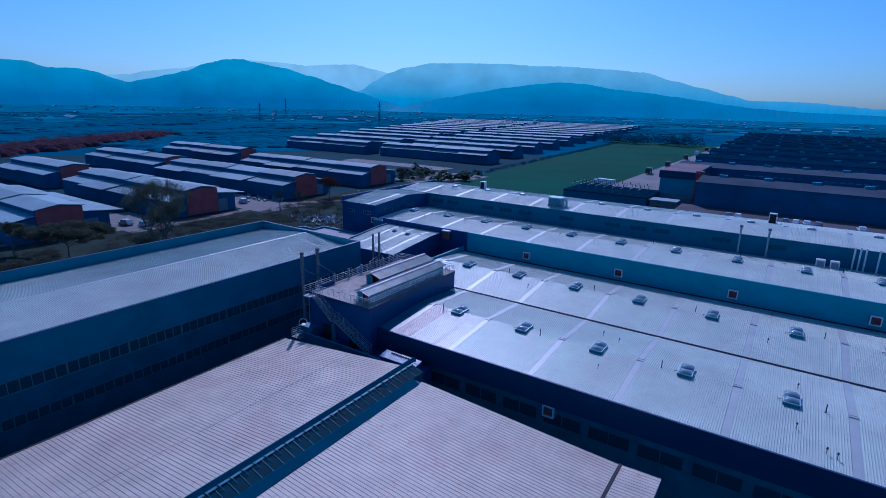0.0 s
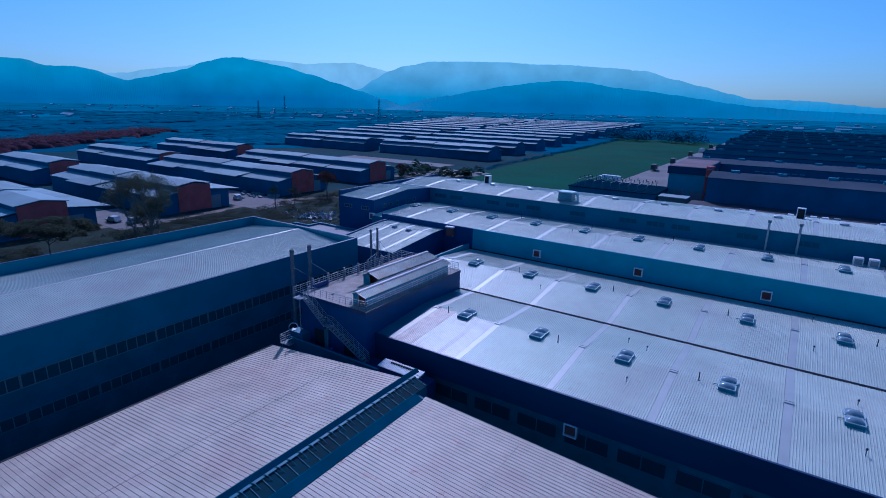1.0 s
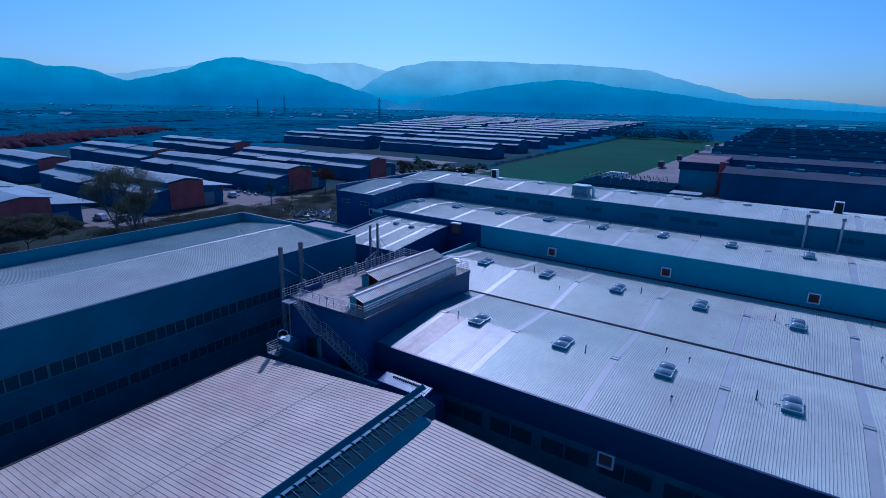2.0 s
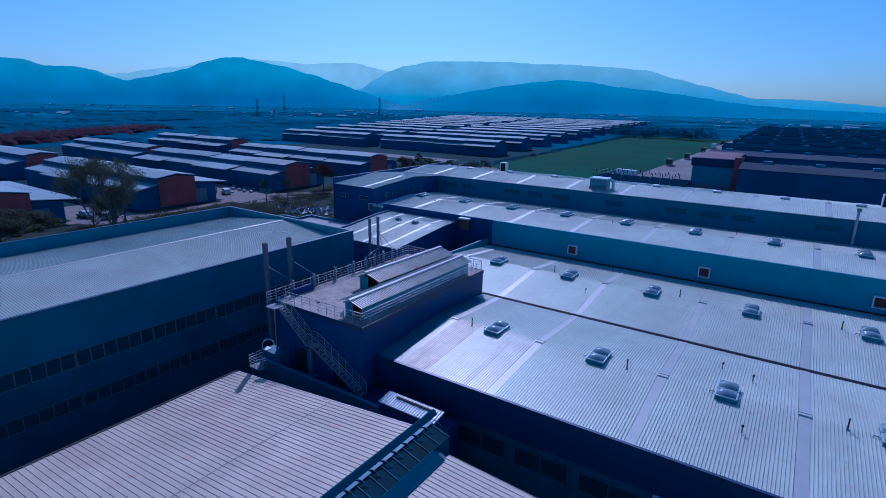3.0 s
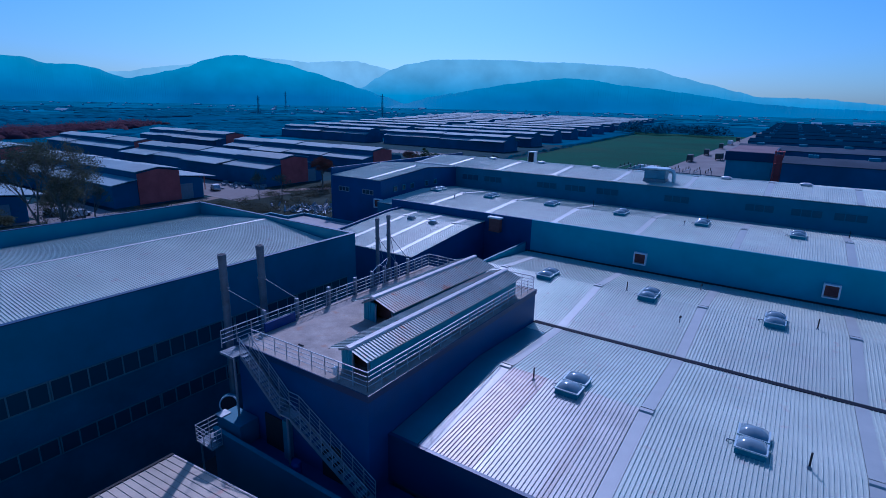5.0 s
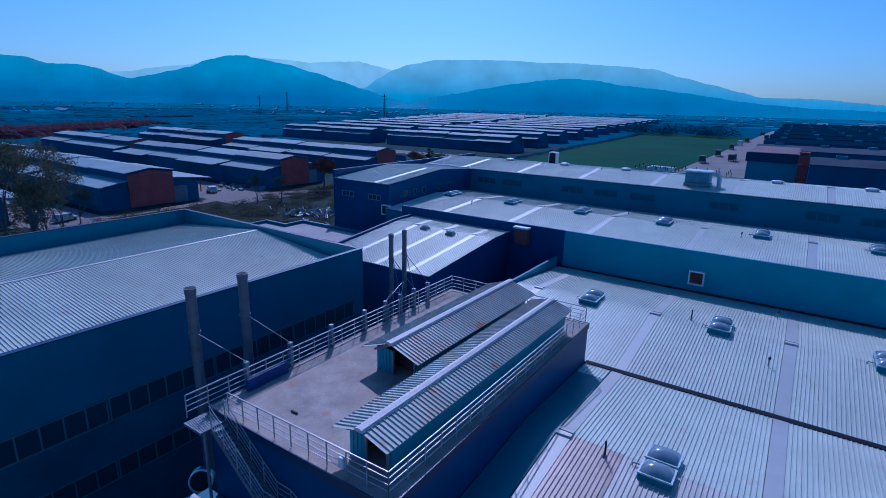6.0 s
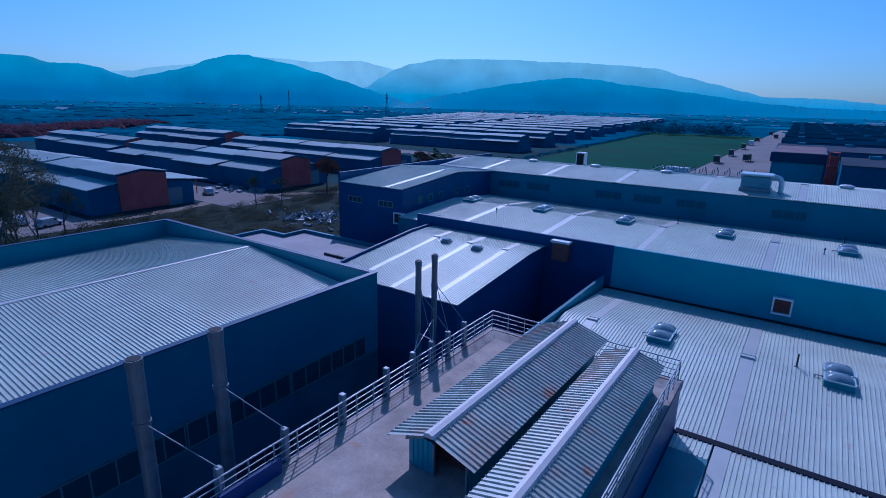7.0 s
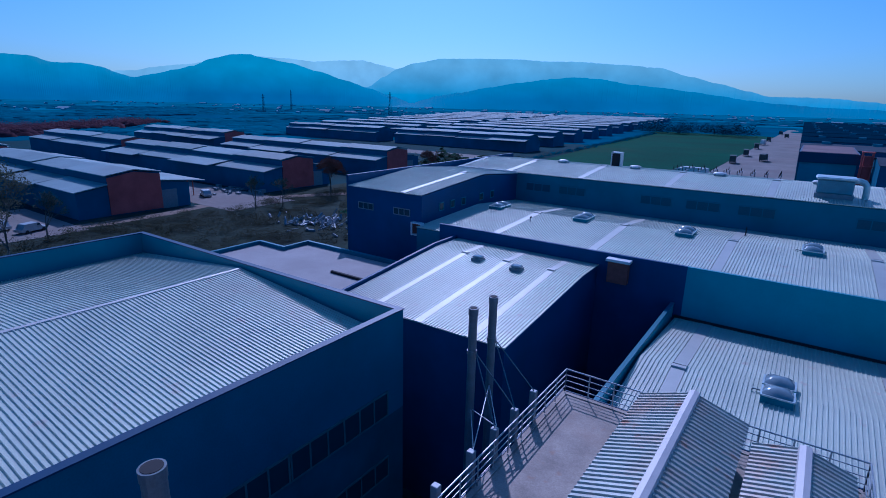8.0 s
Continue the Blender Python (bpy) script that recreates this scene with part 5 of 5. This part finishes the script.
M_REDLEAF = material("reddish_buds", (0.16, 0.06, 0.04), 0.8, 0, 0.4, 0.5)
HALF_BARE = "tall half-bare tree with fine twigs and thin olive leaves"
tree(-110, 57, 20.5, 15, 11, M_TREELEAF, HALF_BARE, 16000, 0.085)
tree(-118, 63, 15, 13, 12, M_TREELEAF, HALF_BARE, 10000, 0.085)
tree(-105, 50, 11, 10, 21, M_TREELEAF, HALF_BARE, 10000, 0.09)
tree(-141, 51, 9, 17, 13, M_TREELEAF, "bushy olive tree beside the warehouse end", 26000, 0.13)
tree(-152, 44, 8, 12, 14, M_TREELEAF, "bushy olive tree beside the warehouse end", 16000, 0.13)
tree(-122, 36, 7, 10, 22, M_TREELEAF, "bushy olive tree on the waste ground", 10000, 0.1)
tree(-150, 143, 10, 9, 15, M_REDLEAF, "reddish budding tree by the warehouse end", 6000, 0.1)
tree(-154, 147, 9, 9, 16, M_REDLEAF, "reddish budding tree by the warehouse end", 6000, 0.1)
tree(-152, 190, 9, 8, 17, M_REDLEAF, "reddish budding tree by the warehouse end", 4000, 0.1)
tree(-148, 118, 8, 5, 18, M_LEAF, "thin bare tree beside the dirt track", 900)
tree(-146, 124, 7, 5, 19, M_LEAF, "thin bare tree beside the dirt track", 900)
tree(-150, 78, 9, 6, 20, M_LEAF, "thin bare tree beside the dirt track", 900)

M_POST = material("orange_red_paint", (0.40, 0.10, 0.06), 0.6, 0, 0.2, 2.0)
for x, y in ((-175.8, 118.2), (-174.6, 118.9)):
    bm = bmesh.new()
    tube(bm, (x, y, 0), (x, y, 4.4), 0.14, 8)
    solid("marker_post", bm, M_POST, "slim orange-red post by the warehouse yard", "post", "yard posts")

lamp = thing("yard_lamp", (-121, 128, 0), "slim grey yard lamp pole with a small head", "lamp post")
bm = bmesh.new()
tube(bm, (-121, 128, 0), (-121, 128, 9.0), 0.1, 8, 0.06)
part("pole", bm, M_STEELP, lamp)
bx("lamp_head", lamp, M_STEEL, -121.5, -120.6, 127.85, 128.15, 8.9, 9.05, bevel=0.03)
crates = bmesh.new()
for _ in range(60):
    x, y = rng.gauss(-172, 4), rng.gauss(130, 3)
    s = rng.uniform(0.3, 0.9)
    box(crates, x, x + s * rng.uniform(0.6, 2), y, y + s, 0.08, 0.08 + s * rng.uniform(0.4, 1.2))
solid("stacked_goods", crates, M_STEELP, "grey stacked goods and crates in the warehouse yard", "goods", kind="stuff")

# scrap heap by the front wing
heap = bmesh.new()
for _ in range(110):
    x, y = rng.gauss(-126, 5), rng.gauss(116, 3)
    s = rng.uniform(0.15, 0.9)
    a = rng.uniform(0, 3.14)
    tube(heap, (x, y, rng.uniform(0.0, 0.5)), (x + s * 2 * math.cos(a), y + s * 2 * math.sin(a), rng.uniform(0.1, 1.5)), rng.uniform(0.05, 0.35), 5)
solid("scrap_heap", heap, M_STEELP, "heap of scrap metal and crates on the waste ground", "scrap", kind="stuff")


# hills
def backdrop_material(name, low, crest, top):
    """Slope with haze painted as emission, paling from the plain up to its crest, with faint woods on it."""
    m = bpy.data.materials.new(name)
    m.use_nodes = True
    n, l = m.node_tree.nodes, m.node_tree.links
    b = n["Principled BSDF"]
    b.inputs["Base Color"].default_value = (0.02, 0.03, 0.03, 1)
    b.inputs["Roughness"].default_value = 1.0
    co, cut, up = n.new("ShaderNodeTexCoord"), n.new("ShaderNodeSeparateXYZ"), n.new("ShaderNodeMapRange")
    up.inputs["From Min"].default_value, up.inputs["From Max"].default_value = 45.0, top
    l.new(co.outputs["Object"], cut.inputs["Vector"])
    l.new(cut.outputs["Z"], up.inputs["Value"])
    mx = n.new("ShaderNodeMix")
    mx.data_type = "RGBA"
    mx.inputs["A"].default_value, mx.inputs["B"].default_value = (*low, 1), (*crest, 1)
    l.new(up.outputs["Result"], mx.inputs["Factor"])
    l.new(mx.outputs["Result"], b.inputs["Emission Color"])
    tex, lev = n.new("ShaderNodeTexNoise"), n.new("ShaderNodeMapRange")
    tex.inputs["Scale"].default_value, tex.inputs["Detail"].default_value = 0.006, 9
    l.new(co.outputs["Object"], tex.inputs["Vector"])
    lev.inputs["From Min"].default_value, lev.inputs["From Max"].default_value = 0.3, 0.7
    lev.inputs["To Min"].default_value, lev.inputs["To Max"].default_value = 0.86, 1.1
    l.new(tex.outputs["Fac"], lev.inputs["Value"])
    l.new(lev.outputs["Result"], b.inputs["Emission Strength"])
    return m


def crest(line, az, dist, eye=30.0):
    """Height of a far ridge at an azimuth; line gives (azimuth, elevation) in degrees along it."""
    j = max(k for k in range(len(line) - 1) if line[k][0] <= az + 1e-9)
    (a, ea), (b, eb) = line[j], line[j + 1]
    u = (az - a) / (b - a)
    u = u * u * (3 - 2 * u) * 0.6 + u * 0.4
    el = ea + (eb - ea) * u + 0.05 * noise.noise((az * 2.1, dist, 0)) + 0.03 * noise.noise((az * 7, dist, 5)) + 0.018 * noise.noise((az * 23, dist, 9))
    return eye + math.tan(radians(el)) * (dist + 200)


def hills(dist, line, mat):
    bm = bmesh.new()
    n = 420
    rows = [[], [], []]
    az0, az1 = line[0][0], line[-1][0]
    for i in range(n + 1):
        az = az0 + (az1 - az0) * i / n
        s, c = math.sin(radians(az)), math.cos(radians(az))
        for r, (dd, hh) in enumerate(((0, -2), (200, crest(line, az, dist)), (500, -2))):
            rows[r].append(bm.verts.new(((dist + dd) * s - 21.6, (dist + dd) * c + 22.4, hh)))
    for r in range(2):
        for i in range(n):
            bm.faces.new((rows[r][i], rows[r][i + 1], rows[r + 1][i + 1], rows[r + 1][i]))
    return solid("backdrop", bm, mat, "hazy blue hills on the horizon", "hills", kind="structure")


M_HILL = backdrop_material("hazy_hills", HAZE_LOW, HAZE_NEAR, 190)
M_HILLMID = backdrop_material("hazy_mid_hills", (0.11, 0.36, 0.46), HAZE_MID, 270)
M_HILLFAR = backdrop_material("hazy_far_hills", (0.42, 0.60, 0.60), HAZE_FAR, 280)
LEFT_RIDGE = [(-95, 2.5), (-80, 2.9), (-72.4, 2.97), (-71, 2.93), (-69.6, 2.5), (-67.6, 2.55), (-66.2, 2.34), (-64.8, 1.8), (-63.8, 1.55), (-62.2, 1.9), (-60.3, 2.37), (-58.8, 2.78), (-57.3, 3.45), (-55.3, 3.95), (-53.8, 4.02), (-53.2, 3.84), (-50.2, 3.39), (-47.5, 2.69), (-44.8, 1.9), (-42.5, 1.2), (-40.2, 0.5), (-38, -0.2)]
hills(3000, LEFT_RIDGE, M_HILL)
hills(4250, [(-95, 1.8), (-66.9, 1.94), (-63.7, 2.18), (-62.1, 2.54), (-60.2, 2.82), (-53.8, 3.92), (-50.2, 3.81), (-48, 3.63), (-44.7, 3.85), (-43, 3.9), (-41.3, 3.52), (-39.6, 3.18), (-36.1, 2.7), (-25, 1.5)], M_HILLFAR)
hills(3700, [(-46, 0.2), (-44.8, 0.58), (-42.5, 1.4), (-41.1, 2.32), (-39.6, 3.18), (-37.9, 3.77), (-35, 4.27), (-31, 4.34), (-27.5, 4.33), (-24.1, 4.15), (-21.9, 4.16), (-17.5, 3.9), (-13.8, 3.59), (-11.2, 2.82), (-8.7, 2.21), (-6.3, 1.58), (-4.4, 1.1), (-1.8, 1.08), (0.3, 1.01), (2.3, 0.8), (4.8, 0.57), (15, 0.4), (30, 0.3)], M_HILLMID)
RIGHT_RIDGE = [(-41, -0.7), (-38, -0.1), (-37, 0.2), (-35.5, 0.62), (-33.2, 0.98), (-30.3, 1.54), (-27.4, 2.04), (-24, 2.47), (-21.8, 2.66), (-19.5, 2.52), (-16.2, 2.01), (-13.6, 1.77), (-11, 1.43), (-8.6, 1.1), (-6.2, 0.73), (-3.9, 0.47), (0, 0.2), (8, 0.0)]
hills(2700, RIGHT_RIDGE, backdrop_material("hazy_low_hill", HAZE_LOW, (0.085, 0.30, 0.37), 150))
# fields tinted blue for haze, and the glowing hazy far plain
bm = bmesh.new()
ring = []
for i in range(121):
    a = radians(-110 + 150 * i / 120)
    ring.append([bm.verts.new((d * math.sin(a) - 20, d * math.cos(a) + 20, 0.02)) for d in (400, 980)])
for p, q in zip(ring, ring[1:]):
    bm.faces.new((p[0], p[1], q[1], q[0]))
solid("far_fields", bm, M_MIDPLAIN, "fields beyond the warehouses, tinted with blue haze", "fields", kind="structure")
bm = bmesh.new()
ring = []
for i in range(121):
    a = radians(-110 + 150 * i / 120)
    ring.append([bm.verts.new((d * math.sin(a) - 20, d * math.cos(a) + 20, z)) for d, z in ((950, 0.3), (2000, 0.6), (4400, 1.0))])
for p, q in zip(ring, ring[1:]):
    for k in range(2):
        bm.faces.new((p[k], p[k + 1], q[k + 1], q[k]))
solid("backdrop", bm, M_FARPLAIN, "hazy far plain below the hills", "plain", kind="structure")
